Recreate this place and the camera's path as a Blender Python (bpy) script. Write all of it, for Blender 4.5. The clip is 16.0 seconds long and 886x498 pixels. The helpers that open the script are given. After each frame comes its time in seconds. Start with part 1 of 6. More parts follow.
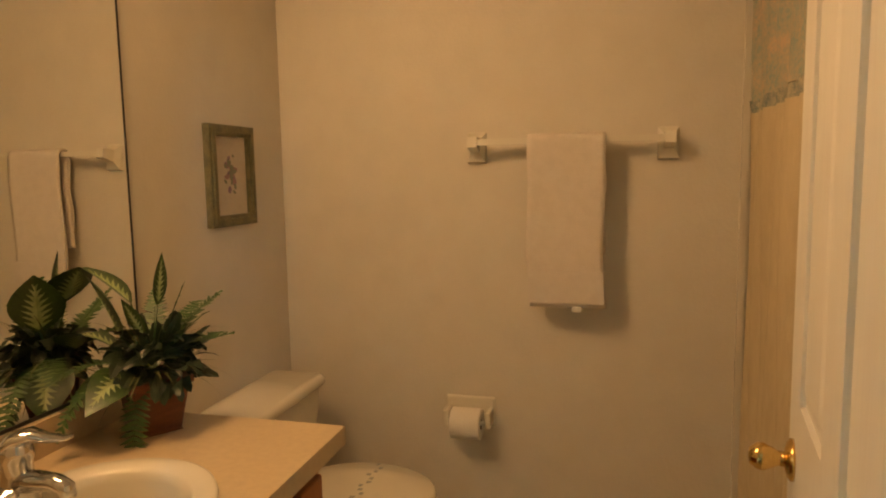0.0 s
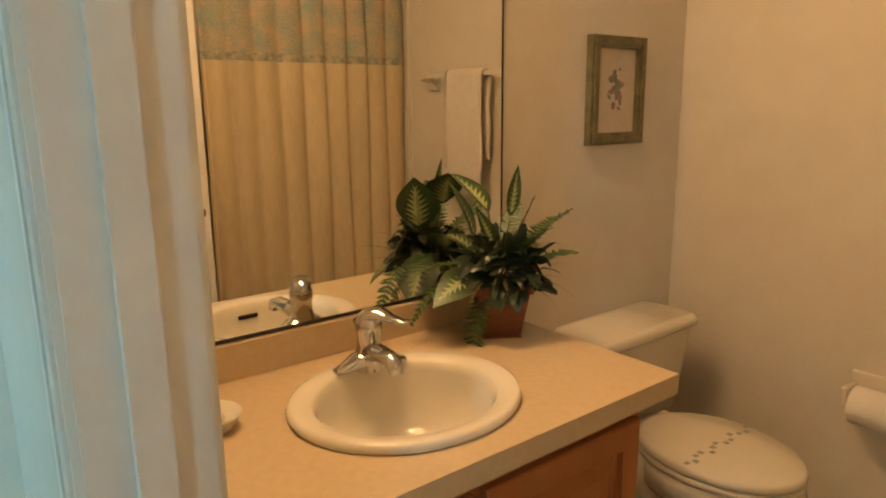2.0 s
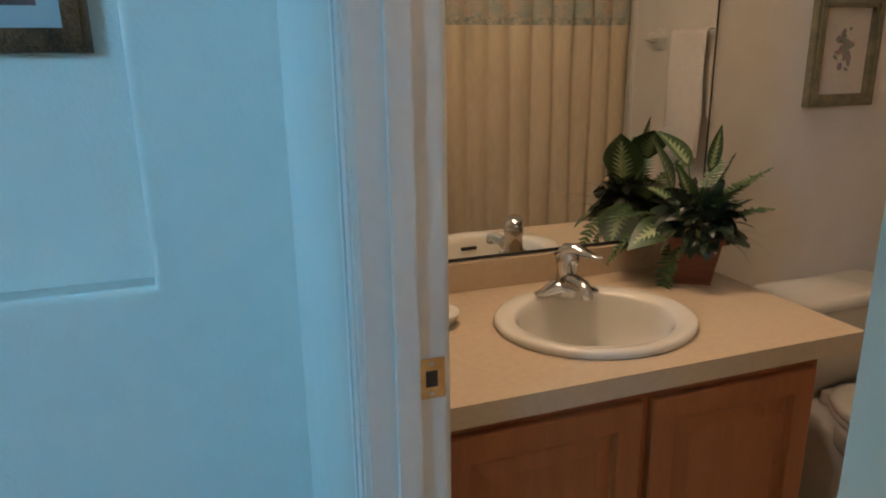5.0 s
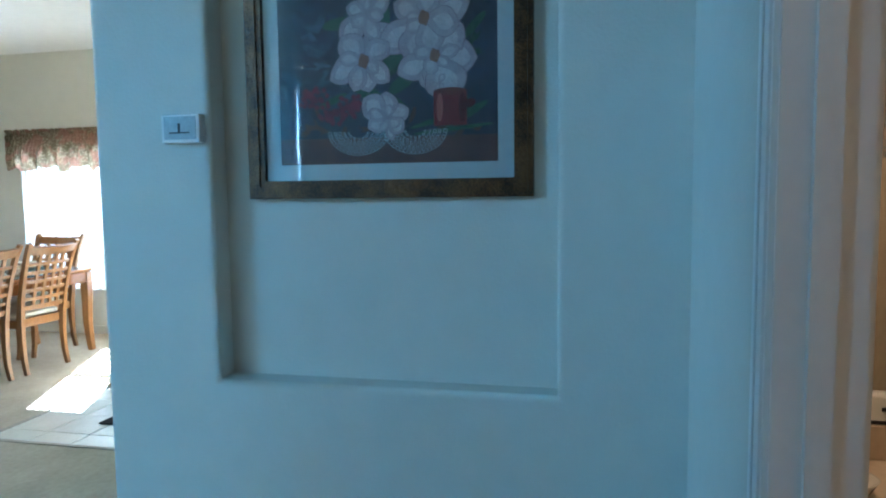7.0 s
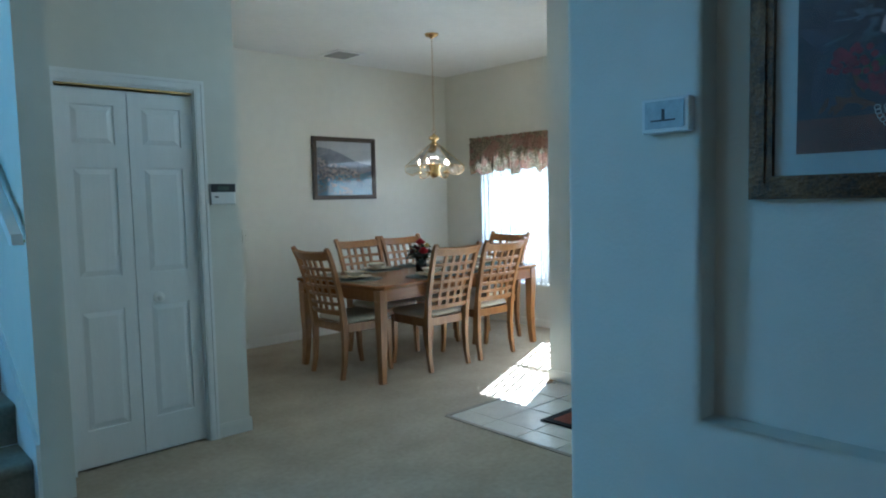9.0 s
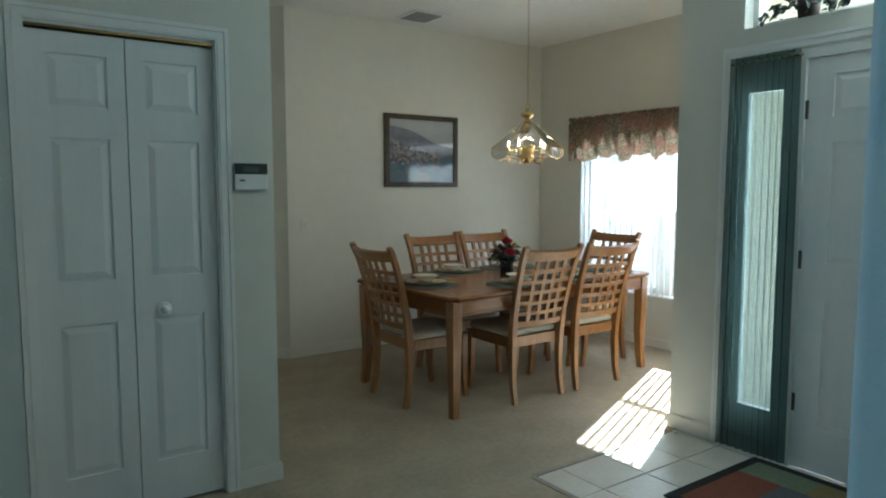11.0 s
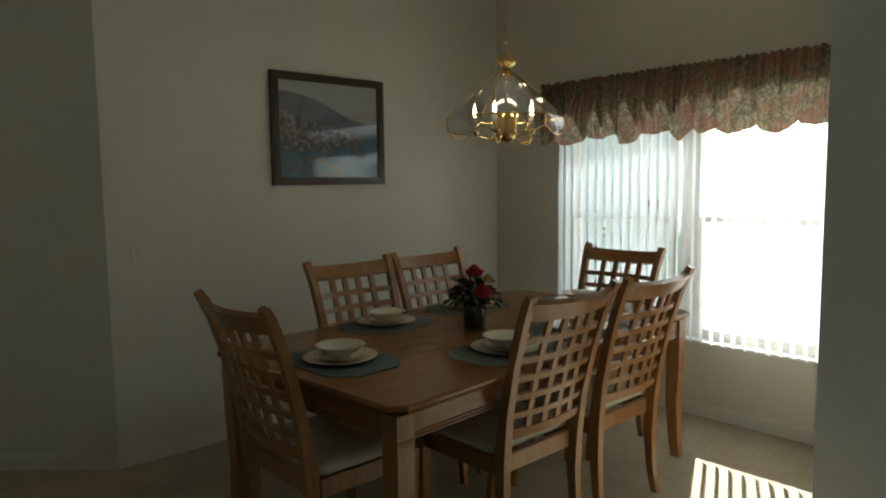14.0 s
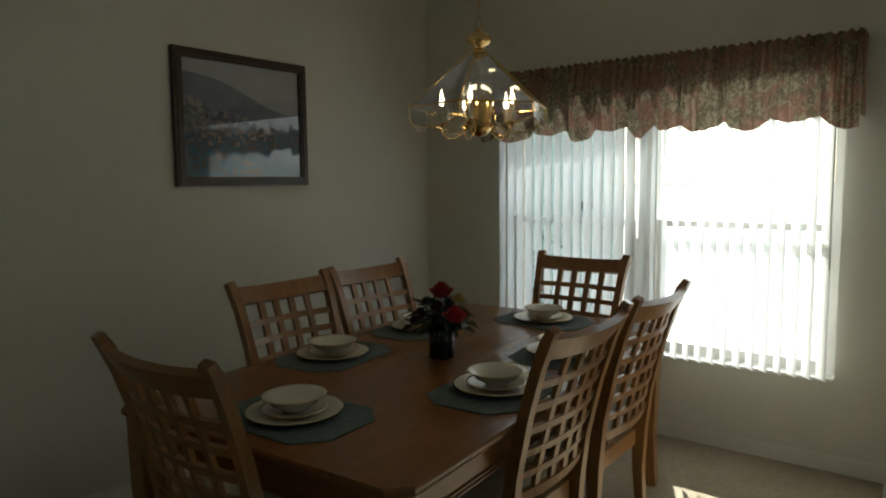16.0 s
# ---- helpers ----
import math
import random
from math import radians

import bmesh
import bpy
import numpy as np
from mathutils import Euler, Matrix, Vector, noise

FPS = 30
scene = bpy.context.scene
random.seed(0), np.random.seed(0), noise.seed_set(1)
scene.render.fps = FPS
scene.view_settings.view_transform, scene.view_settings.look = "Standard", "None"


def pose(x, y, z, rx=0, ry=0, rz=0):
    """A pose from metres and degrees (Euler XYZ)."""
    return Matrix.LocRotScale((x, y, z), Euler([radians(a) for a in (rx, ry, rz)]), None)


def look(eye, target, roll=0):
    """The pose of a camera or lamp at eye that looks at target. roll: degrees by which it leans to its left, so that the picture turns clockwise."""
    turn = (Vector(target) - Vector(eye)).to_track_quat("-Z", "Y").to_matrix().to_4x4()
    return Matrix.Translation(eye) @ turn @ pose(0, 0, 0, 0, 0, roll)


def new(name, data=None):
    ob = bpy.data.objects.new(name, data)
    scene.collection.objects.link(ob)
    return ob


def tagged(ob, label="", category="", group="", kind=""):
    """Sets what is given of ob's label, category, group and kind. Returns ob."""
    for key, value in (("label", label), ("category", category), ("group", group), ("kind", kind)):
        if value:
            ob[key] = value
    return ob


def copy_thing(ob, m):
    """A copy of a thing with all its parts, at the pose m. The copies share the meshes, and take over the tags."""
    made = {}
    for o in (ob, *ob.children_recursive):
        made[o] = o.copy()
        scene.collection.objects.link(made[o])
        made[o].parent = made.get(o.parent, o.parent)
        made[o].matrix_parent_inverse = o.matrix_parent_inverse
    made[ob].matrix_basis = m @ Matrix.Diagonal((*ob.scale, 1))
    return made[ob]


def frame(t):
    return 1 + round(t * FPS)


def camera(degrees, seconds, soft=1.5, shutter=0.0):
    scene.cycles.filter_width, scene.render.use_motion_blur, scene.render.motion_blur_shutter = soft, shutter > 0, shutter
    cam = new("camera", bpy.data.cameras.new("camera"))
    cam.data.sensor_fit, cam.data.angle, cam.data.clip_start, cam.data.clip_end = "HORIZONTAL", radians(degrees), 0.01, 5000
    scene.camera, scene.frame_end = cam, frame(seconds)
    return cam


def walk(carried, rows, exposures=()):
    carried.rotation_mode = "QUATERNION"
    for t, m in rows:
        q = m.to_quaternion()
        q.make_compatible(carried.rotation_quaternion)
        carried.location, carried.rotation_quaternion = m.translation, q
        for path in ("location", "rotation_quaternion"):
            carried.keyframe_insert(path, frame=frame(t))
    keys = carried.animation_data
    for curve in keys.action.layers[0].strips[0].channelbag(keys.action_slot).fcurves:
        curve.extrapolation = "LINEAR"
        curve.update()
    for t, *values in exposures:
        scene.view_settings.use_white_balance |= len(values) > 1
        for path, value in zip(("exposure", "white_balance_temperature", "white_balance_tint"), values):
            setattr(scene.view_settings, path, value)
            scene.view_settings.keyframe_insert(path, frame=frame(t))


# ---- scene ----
cam = camera(66.6, 16.0, soft=2.0)
PATH = [
    (0, (-0.246, -0.475, 1.37), (-0.749, 1.448, 1.146), -1.0),
    (0.5, (-0.248, -0.321, 1.363), (-1.046, 1.499, 1.133), -1.2),
    (1, (-0.226, -0.264, 1.36), (-1.381, 1.349, 1.106), -0.8),
    (1.5, (-0.158, -0.25, 1.355), (-1.609, 1.088, 1.033), -1.2),
    (2, (-0.128, -0.264, 1.342), (-1.666, 0.942, 0.92), -0.6),
    (2.5, (-0.095, -0.271, 1.326), (-1.598, 0.929, 0.779), 0.4),
    (3, (-0.061, -0.284, 1.304), (-1.545, 0.884, 0.646), 0.5),
    (3.2, (-0.054, -0.291, 1.321), (-1.527, 0.855, 0.602), 0.7),
    (5.3, (0.135, -0.373, 1.362), (-1.747, 0.105, 0.883), -1.3),
    (5.5, (0.15, -0.378, 1.369), (-1.766, -0.017, 0.919), -1.6),
    (6, (0.185, -0.388, 1.384), (-1.783, -0.343, 1.034), -1.5),
    (6.5, (0.212, -0.401, 1.398), (-1.76, -0.599, 1.133), -1.1),
    (7, (0.23, -0.423, 1.404), (-1.715, -0.855, 1.236), -0.7),
    (7.5, (0.198, -0.477, 1.411), (-1.681, -1.15, 1.288), -0.6),
    (8, (0.12, -0.564, 1.411), (-1.638, -1.511, 1.296), -0.8),
    (8.5, (0.051, -0.667, 1.418), (-1.515, -1.906, 1.315), -1.0),
    (9, (-0.023, -0.753, 1.409), (-1.378, -2.217, 1.259), -1.3),
    (9.2, (-0.078, -0.796, 1.401), (-1.342, -2.336, 1.238), -1.6),
    (11.3, (-0.85, -1.699, 1.419), (-2.003, -3.324, 1.24), -0.0),
    (11.5, (-0.939, -1.804, 1.424), (-2.096, -3.426, 1.247), -0.1),
    (12, (-1.138, -2.124, 1.408), (-2.362, -3.697, 1.24), -0.1),
    (12.5, (-1.36, -2.431, 1.403), (-2.612, -3.981, 1.23), -0.4),
    (13, (-1.594, -2.707, 1.424), (-2.863, -4.243, 1.246), -0.9),
    (13.5, (-1.749, -3.012, 1.403), (-3.051, -4.52, 1.227), -0.6),
    (14, (-1.871, -3.232, 1.415), (-3.216, -4.7, 1.224), -0.7),
    (14.5, (-2.025, -3.445, 1.418), (-3.4, -4.886, 1.228), -1.1),
    (15, (-2.059, -3.584, 1.443), (-3.472, -4.987, 1.257), -1.1),
    (15.5, (-2.032, -3.717, 1.448), (-3.523, -5.037, 1.258), -0.7),
    (16, (-2.021, -3.823, 1.428), (-3.598, -5.037, 1.231), -0.6),
]
EXPOSURES = [
    (0.0, 5.0, 8900, 6), (1.0, 5.15, 8700, 6), (2.0, 5.35, 8100, 5), (3.0, 5.45, 7500, 3), (5.5, 4.75, 4950, 3), (6.5, 4.5, 4900, 2), (7.0, 4.42, 4900, 2), (7.5, 4.15, 4900, 2),
    (8.0, 3.8, 4900, 2), (9.0, 3.5, 4850, 3), (11.5, 3.1, 5650, 0), (12.5, 2.72, 6050, 0), (14.0, 2.1, 6300, 0), (16.0, 1.6, 6250, 0),
]
walk(cam, [(t, look(eye, target, roll)) for t, eye, target, roll in PATH], EXPOSURES)

# ---- world, sun and lamps ----
VANE_TURN = 38
SUN_ELEVATION, SUN_BEARING = radians(35.2), radians(245.6)
world = bpy.data.worlds.new("world")
scene.world = world
world.use_nodes = True
sky = world.node_tree.nodes.new("ShaderNodeTexSky")
sky.sky_type, sky.sun_disc = "NISHITA", False
sky.sun_elevation, sky.sun_rotation = SUN_ELEVATION, SUN_BEARING
background = world.node_tree.nodes["Background"]
background.inputs["Strength"].default_value = 0.13
world.node_tree.links.new(sky.outputs["Color"], background.inputs["Color"])


def lamp(name, kind, place, power, color=(1, 1, 1), target=None, size=None, size_y=None):
    data = bpy.data.lights.new(name, kind)
    data.energy, data.color = power, color
    if kind == "AREA":
        data.size = size
        if size_y:
            data.shape, data.size_y = "RECTANGLE", size_y
    elif kind == "POINT":
        data.shadow_soft_size = size
    ob = new(name, data)
    ob.matrix_basis = look(place, target) if target else Matrix.Translation(place)
    return ob


sun_way = Vector((math.sin(SUN_BEARING) * math.cos(SUN_ELEVATION), math.cos(SUN_BEARING) * math.cos(SUN_ELEVATION), math.sin(SUN_ELEVATION)))
sun = lamp("sun", "SUN", sun_way * 20, 5.0, (1.0, 0.96, 0.88), (0, 0, 0))
sun.data.angle = radians(0.5)
dining_sky = lamp("dining_window_light", "AREA", (-5.78, -5.22, 1.25), 1.75, (0.95, 0.98, 1.0), (-3.3, -5.12, 0.2), 1.8, 1.5)
sidelight_sky = lamp("sidelight_light", "AREA", (-4.27, -3.54, 1.1), 0.75, (0.80, 0.95, 1.0), (0, -3.4, 1.0), 0.25, 1.7)
living_sky = lamp("living_window_light", "AREA", (4.9, -4.05, 1.4), 15, (0.21, 0.59, 0.95), (0, -2.6, 0.9), 1.9, 2.3)
# Lamp behind an unseen opening, added to brighten the hall from behind.
hall_fill = lamp("hall_fill_light", "AREA", (3.5, -7.2, 3.8), 9.5, (0.19, 0.59, 0.93), (-1.2, -1.8, 1.3), 1.7, 2.0)
transom_sky = lamp("transom_light", "AREA", (-4.07, -2.9, 2.45), 1.5, (0.88, 1.0, 0.94), (-1.4, -4.0, 1.2), 1.3, 0.28)
bath_lamp = lamp("vanity_light", "AREA", (-1.2, 0.38, 2.2), 0.45, (1.0, 0.60, 0.33), (0.3, 1.1, 0.55), 0.25, 0.6)
CHANDELIER = (-4.115, -5.26)
chandelier_glow = lamp("chandelier_light", "POINT", (*CHANDELIER, 1.74), 0.35, (1.0, 0.78, 0.50), None, 0.05)


# ---- materials ----
def material(name, color, second=None, scale=8.0, rough=0.7, bump=0.0, bump_scale=60.0, metal=0.0, extra=None, spec=0.5, stretch=(1, 1, 1), island=0.0):
    """Principled material with colour that wanders at two scales and fine relief."""
    m = bpy.data.materials.new(name)
    m.use_nodes = True
    nodes, links = m.node_tree.nodes, m.node_tree.links
    shader = nodes["Principled BSDF"]
    shader.inputs["Roughness"].default_value = rough
    shader.inputs["Metallic"].default_value = metal
    shader.inputs["Specular IOR Level"].default_value = spec
    second = second or tuple(c * 0.9 for c in color)
    place = nodes.new("ShaderNodeTexCoord")
    mapping = nodes.new("ShaderNodeMapping")
    mapping.inputs["Scale"].default_value = stretch
    links.new(place.outputs["Object"], mapping.inputs["Vector"])
    big = nodes.new("ShaderNodeTexNoise")
    big.inputs["Scale"].default_value, big.inputs["Detail"].default_value = scale, 5
    fine = nodes.new("ShaderNodeTexNoise")
    fine.inputs["Scale"].default_value, fine.inputs["Detail"].default_value = scale * 9, 4
    links.new(mapping.outputs["Vector"], big.inputs["Vector"])
    links.new(mapping.outputs["Vector"], fine.inputs["Vector"])
    both = nodes.new("ShaderNodeMath")
    both.operation, both.inputs[1].default_value = "MULTIPLY_ADD", 0.45
    links.new(fine.outputs["Fac"], both.inputs[0])
    half = nodes.new("ShaderNodeMath")
    half.operation, half.inputs[1].default_value = "MULTIPLY", 0.55
    links.new(big.outputs["Fac"], half.inputs[0])
    links.new(half.outputs[0], both.inputs[2])
    ramp = nodes.new("ShaderNodeValToRGB")
    ramp.color_ramp.elements[0].position, ramp.color_ramp.elements[1].position = 0.38, 0.62
    ramp.color_ramp.elements[0].color, ramp.color_ramp.elements[1].color = (*second, 1), (*color, 1)
    links.new(both.outputs[0], ramp.inputs["Fac"])
    out = ramp.outputs["Color"]
    if island:
        info, hue = nodes.new("ShaderNodeObjectInfo"), nodes.new("ShaderNodeHueSaturation")
        vary = nodes.new("ShaderNodeMapRange")
        vary.inputs["To Min"].default_value, vary.inputs["To Max"].default_value = 1 - island, 1 + island
        links.new(info.outputs["Random"], vary.inputs["Value"])
        links.new(vary.outputs["Result"], hue.inputs["Value"])
        links.new(out, hue.inputs["Color"])
        out = hue.outputs["Color"]
    links.new(out, shader.inputs["Base Color"])
    if bump:
        relief, tip = nodes.new("ShaderNodeTexNoise"), nodes.new("ShaderNodeBump")
        relief.inputs["Scale"].default_value, relief.inputs["Detail"].default_value = bump_scale, 3
        links.new(mapping.outputs["Vector"], relief.inputs["Vector"])
        tip.inputs["Strength"].default_value, tip.inputs["Distance"].default_value = bump, 0.01
        links.new(relief.outputs["Fac"], tip.inputs["Height"])
        links.new(tip.outputs["Normal"], shader.inputs["Normal"])
    return m


def glass(name, color=(1, 1, 1), rough=0.0, ior=1.45):
    m = bpy.data.materials.new(name)
    m.use_nodes = True
    shader = m.node_tree.nodes["Principled BSDF"]
    shader.inputs["Base Color"].default_value = (*color, 1)
    shader.inputs["Transmission Weight"].default_value, shader.inputs["Roughness"].default_value, shader.inputs["IOR"].default_value = 1, rough, ior
    return m


def pane_glass(name, gloss=0.08):
    """Thin pane: clear with a little mirror-like reflection."""
    m = bpy.data.materials.new(name)
    m.use_nodes = True
    nodes, links = m.node_tree.nodes, m.node_tree.links
    nodes.remove(nodes["Principled BSDF"])
    clear, shiny, mix, fresnel = nodes.new("ShaderNodeBsdfTransparent"), nodes.new("ShaderNodeBsdfGlossy"), nodes.new("ShaderNodeMixShader"), nodes.new("ShaderNodeFresnel")
    fresnel.inputs["IOR"].default_value = 1.3 + gloss * 2
    shiny.inputs["Roughness"].default_value = 0.02
    links.new(fresnel.outputs["Fac"], mix.inputs["Fac"])
    links.new(clear.outputs[0], mix.inputs[1])
    links.new(shiny.outputs[0], mix.inputs[2])
    links.new(mix.outputs[0], nodes["Material Output"].inputs["Surface"])
    return m


def cloth(name, color, through_amount=0.35, clear=0.0, weave=(1, 1, 1)):
    """Thin cloth or vane: lets some light through, and, if sheer, some of the view."""
    m = bpy.data.materials.new(name)
    m.use_nodes = True
    nodes, links = m.node_tree.nodes, m.node_tree.links
    nodes.remove(nodes["Principled BSDF"])
    front, back, mix = nodes.new("ShaderNodeBsdfDiffuse"), nodes.new("ShaderNodeBsdfTranslucent"), nodes.new("ShaderNodeMixShader")
    front.inputs["Color"].default_value = back.inputs["Color"].default_value = (*color, 1)
    mix.inputs["Fac"].default_value = through_amount
    links.new(front.outputs[0], mix.inputs[1])
    links.new(back.outputs[0], mix.inputs[2])
    last = mix
    if clear:
        open_weave, sheer = nodes.new("ShaderNodeBsdfTransparent"), nodes.new("ShaderNodeMixShader")
        sheer.inputs["Fac"].default_value = clear
        open_weave.inputs["Color"].default_value = (*weave, 1)
        links.new(mix.outputs[0], sheer.inputs[1])
        links.new(open_weave.outputs[0], sheer.inputs[2])
        last = sheer
    links.new(last.outputs[0], nodes["Material Output"].inputs["Surface"])
    return m


def glow(name, color, strength):
    m = bpy.data.materials.new(name)
    m.use_nodes = True
    shader = m.node_tree.nodes["Principled BSDF"]
    shader.inputs["Emission Color"].default_value, shader.inputs["Emission Strength"].default_value = (*color, 1), strength
    return m


WALL = material("wall_paint", (0.66, 0.64, 0.57), (0.63, 0.61, 0.54), 1.2, 0.75, 0.12, 90)
BATH_WALL = material("bath_wall_paint", (0.66, 0.62, 0.55), (0.62, 0.58, 0.51), 1.2, 0.6, 0.10, 90)
CEILING = material("ceiling_paint", (0.74, 0.73, 0.70), (0.70, 0.69, 0.66), 2, 0.9, 0.35, 70)
TRIM = material("trim_paint", (0.78, 0.77, 0.74), (0.74, 0.73, 0.70), 4, 0.35, 0.03, 30)
DOOR = material("door_paint", (0.76, 0.76, 0.74), (0.72, 0.72, 0.70), 3, 0.4, 0.06, 40, stretch=(6, 6, 0.6))
CARPET = material("carpet", (0.41, 0.34, 0.245), (0.32, 0.265, 0.19), 3.5, 0.95, 0.5, 260)
STAIR_CARPET = material("stair_carpet", (0.30, 0.26, 0.20), (0.2, 0.17, 0.13), 6, 0.95, 0.9, 240)
BASE = material("baseboard_paint", (0.70, 0.68, 0.62), (0.66, 0.64, 0.58), 4, 0.4)
TILE = material("floor_tile", (0.68, 0.65, 0.58), (0.60, 0.57, 0.50), 5, 0.25, 0.03, 20, island=0.05)
GROUT = material("grout", (0.34, 0.31, 0.27), (0.26, 0.24, 0.2), 20, 0.9, 0.3, 80)
VINYL = material("bath_floor_vinyl", (0.60, 0.53, 0.41), (0.51, 0.44, 0.34), 6, 0.4, 0.05, 30)
WOOD = material("oak_chair_wood", (0.31, 0.148, 0.050), (0.205, 0.090, 0.028), 5, 0.28, 0.05, 40, stretch=(7, 7, 0.8))
TABLE_WOOD = material("oak_table_wood", (0.235, 0.097, 0.030), (0.185, 0.073, 0.022), 6, 0.22, 0.03, 40, spec=0.35, stretch=(0.8, 7, 7))
CABINET_WOOD = material("vanity_wood", (0.36, 0.125, 0.042), (0.30, 0.10, 0.032), 4, 0.35, 0.05, 30, stretch=(8, 8, 0.8))
CUSHION = material("seat_fabric", (0.58, 0.53, 0.43), (0.50, 0.46, 0.37), 10, 0.9, 0.3, 200)
COUNTER = material("counter_laminate", (0.59, 0.475, 0.325), (0.53, 0.42, 0.285), 60, 0.32, 0.0)
PORCELAIN = material("porcelain", (0.70, 0.67, 0.59), (0.68, 0.65, 0.57), 2, 0.08)
CHROME = material("chrome", (0.62, 0.62, 0.62), (0.57, 0.57, 0.57), 10, 0.09, metal=1.0)
BRASS = material("brass", (0.75, 0.52, 0.22), (0.62, 0.42, 0.17), 10, 0.18, metal=1.0)
PLASTIC = material("white_plastic", (0.72, 0.72, 0.70), (0.70, 0.70, 0.68), 5, 0.4)
BLACK = material("black_plastic", (0.02, 0.02, 0.022), (0.015, 0.015, 0.016), 5, 0.3)
TOWEL = material("white_towel", (0.66, 0.61, 0.56), (0.61, 0.56, 0.51), 30, 0.95, 0.05, 120)
PAPER = material("toilet_paper", (0.76, 0.74, 0.70), (0.72, 0.70, 0.66), 20, 0.95, 0.2, 120)
MIRROR = material("mirror_glass", (0.86, 0.87, 0.84), (0.86, 0.87, 0.84), 1, 0.0, metal=1.0)
VANE = cloth("blind_vane", (0.82, 0.82, 0.80), 0.55)
DARK_VANE = cloth("living_vane", (0.5, 0.5, 0.5), 0.05)
SHEER = cloth("sheer_green", (0.085, 0.12, 0.11), 0.4, 0.30, (0.80, 0.95, 0.93))
STUCCO = material("outdoor_stucco", (0.62, 0.56, 0.46), (0.55, 0.50, 0.41), 4, 0.9, 0.5, 60)
GRASS = material("lawn", (0.07, 0.11, 0.03), (0.045, 0.075, 0.02), 1.5, 0.95, 0.6, 30)
CONCRETE = material("pale_concrete", (0.45, 0.43, 0.39), (0.36, 0.34, 0.31), 2, 0.9, 0.2, 40)
PANE = pane_glass("window_pane")


# ---- mesh helpers ----
def add_box(bm, x0, x1, y0, y1, z0, z1):
    made = bmesh.ops.create_cube(bm, size=1)["verts"]
    for v in made:
        v.co = ((x0 + x1) / 2 + v.co.x * (x1 - x0), (y0 + y1) / 2 + v.co.y * (y1 - y0), (z0 + z1) / 2 + v.co.z * (z1 - z0))
    return made


def boxes(*sizes):
    bm = bmesh.new()
    for s in sizes:
        add_box(bm, *s)
    return bm


def bevelled(bm, amount=0.003, segments=2):
    bmesh.ops.bevel(bm, geom=[e for e in bm.edges if e.calc_face_angle(0) > 0.6], offset=amount, segments=segments, profile=0.5, affect="EDGES", clamp_overlap=True)
    return bm


def part(name, bm, mat, parent=None, label="", smooth=False, kind=""):
    """Links a bmesh as one mesh object, under a parent if one is given."""
    bmesh.ops.recalc_face_normals(bm, faces=bm.faces)
    mesh = bpy.data.meshes.new(name)
    bm.to_mesh(mesh)
    bm.free()
    for m in (mat if isinstance(mat, (list, tuple)) else [mat]):
        mesh.materials.append(m)
    if smooth:
        for f in mesh.polygons:
            f.use_smooth = True
    ob = new(name, mesh)
    ob.parent = parent
    return tagged(ob, label=label, kind=kind)


def thing(name, label, category, m=None, group=""):
    """An empty at the base of a thing, to hold its parts."""
    ob = tagged(new(name), label, category, group)
    ob.matrix_basis = m or Matrix()
    return ob


def sweep(bm, points, sizes, up=(1, 0, 0), round_profile=0, closed=True):
    """A bar along points; sizes: (width along up, depth across) at each. round_profile: number of sides of a round bar."""
    rings, up = [], Vector(up)
    points = [Vector(p) for p in points]
    for i, p in enumerate(points):
        way = (points[min(i + 1, len(points) - 1)] - points[max(i - 1, 0)]).normalized()
        across = way.cross(up)
        across = across.normalized() if across.length > 1e-6 else way.orthogonal().normalized()
        side = across.cross(way).normalized()
        w, d = sizes[i] if isinstance(sizes, list) else sizes
        if round_profile:
            ring = [p + side * (w / 2 * math.cos(a)) + across * (d / 2 * math.sin(a)) for a in (2 * math.pi * k / round_profile for k in range(round_profile))]
        else:
            ring = [p + side * (a * w / 2) + across * (b * d / 2) for a, b in ((-1, -1), (1, -1), (1, 1), (-1, 1))]
        rings.append([bm.verts.new(v) for v in ring])
    for a, b in zip(rings, rings[1:]):
        for k in range(len(a)):
            bm.faces.new((a[k], a[(k + 1) % len(a)], b[(k + 1) % len(a)], b[k]))
    if closed:
        bm.faces.new(rings[0])
        bm.faces.new(rings[-1])
    return bm


def lathe(bm, profile, sides=32, center=(0, 0), sx=1.0, sy=1.0):
    """Turns (radius, z) pairs about an upright axis."""
    rings = []
    for r, z in profile:
        if r <= 1e-5:
            rings.append([bm.verts.new((center[0], center[1], z))])
        else:
            rings.append([bm.verts.new((center[0] + sx * r * math.cos(2 * math.pi * k / sides), center[1] + sy * r * math.sin(2 * math.pi * k / sides), z)) for k in range(sides)])
    for a, b in zip(rings, rings[1:]):
        for k in range(sides):
            j = (k + 1) % sides
            if len(a) == 1 and len(b) > 1:
                bm.faces.new((a[0], b[j], b[k]))
            elif len(b) == 1 and len(a) > 1:
                bm.faces.new((a[k], a[j], b[0]))
            elif len(a) > 1:
                bm.faces.new((a[k], a[j], b[j], b[k]))
    return bm


def moved(bm, m):
    bmesh.ops.transform(bm, matrix=m, verts=bm.verts)
    return bm


def structure(name, bm, mat, label, category):
    return tagged(part(name, bm, mat), label, category, kind="structure")


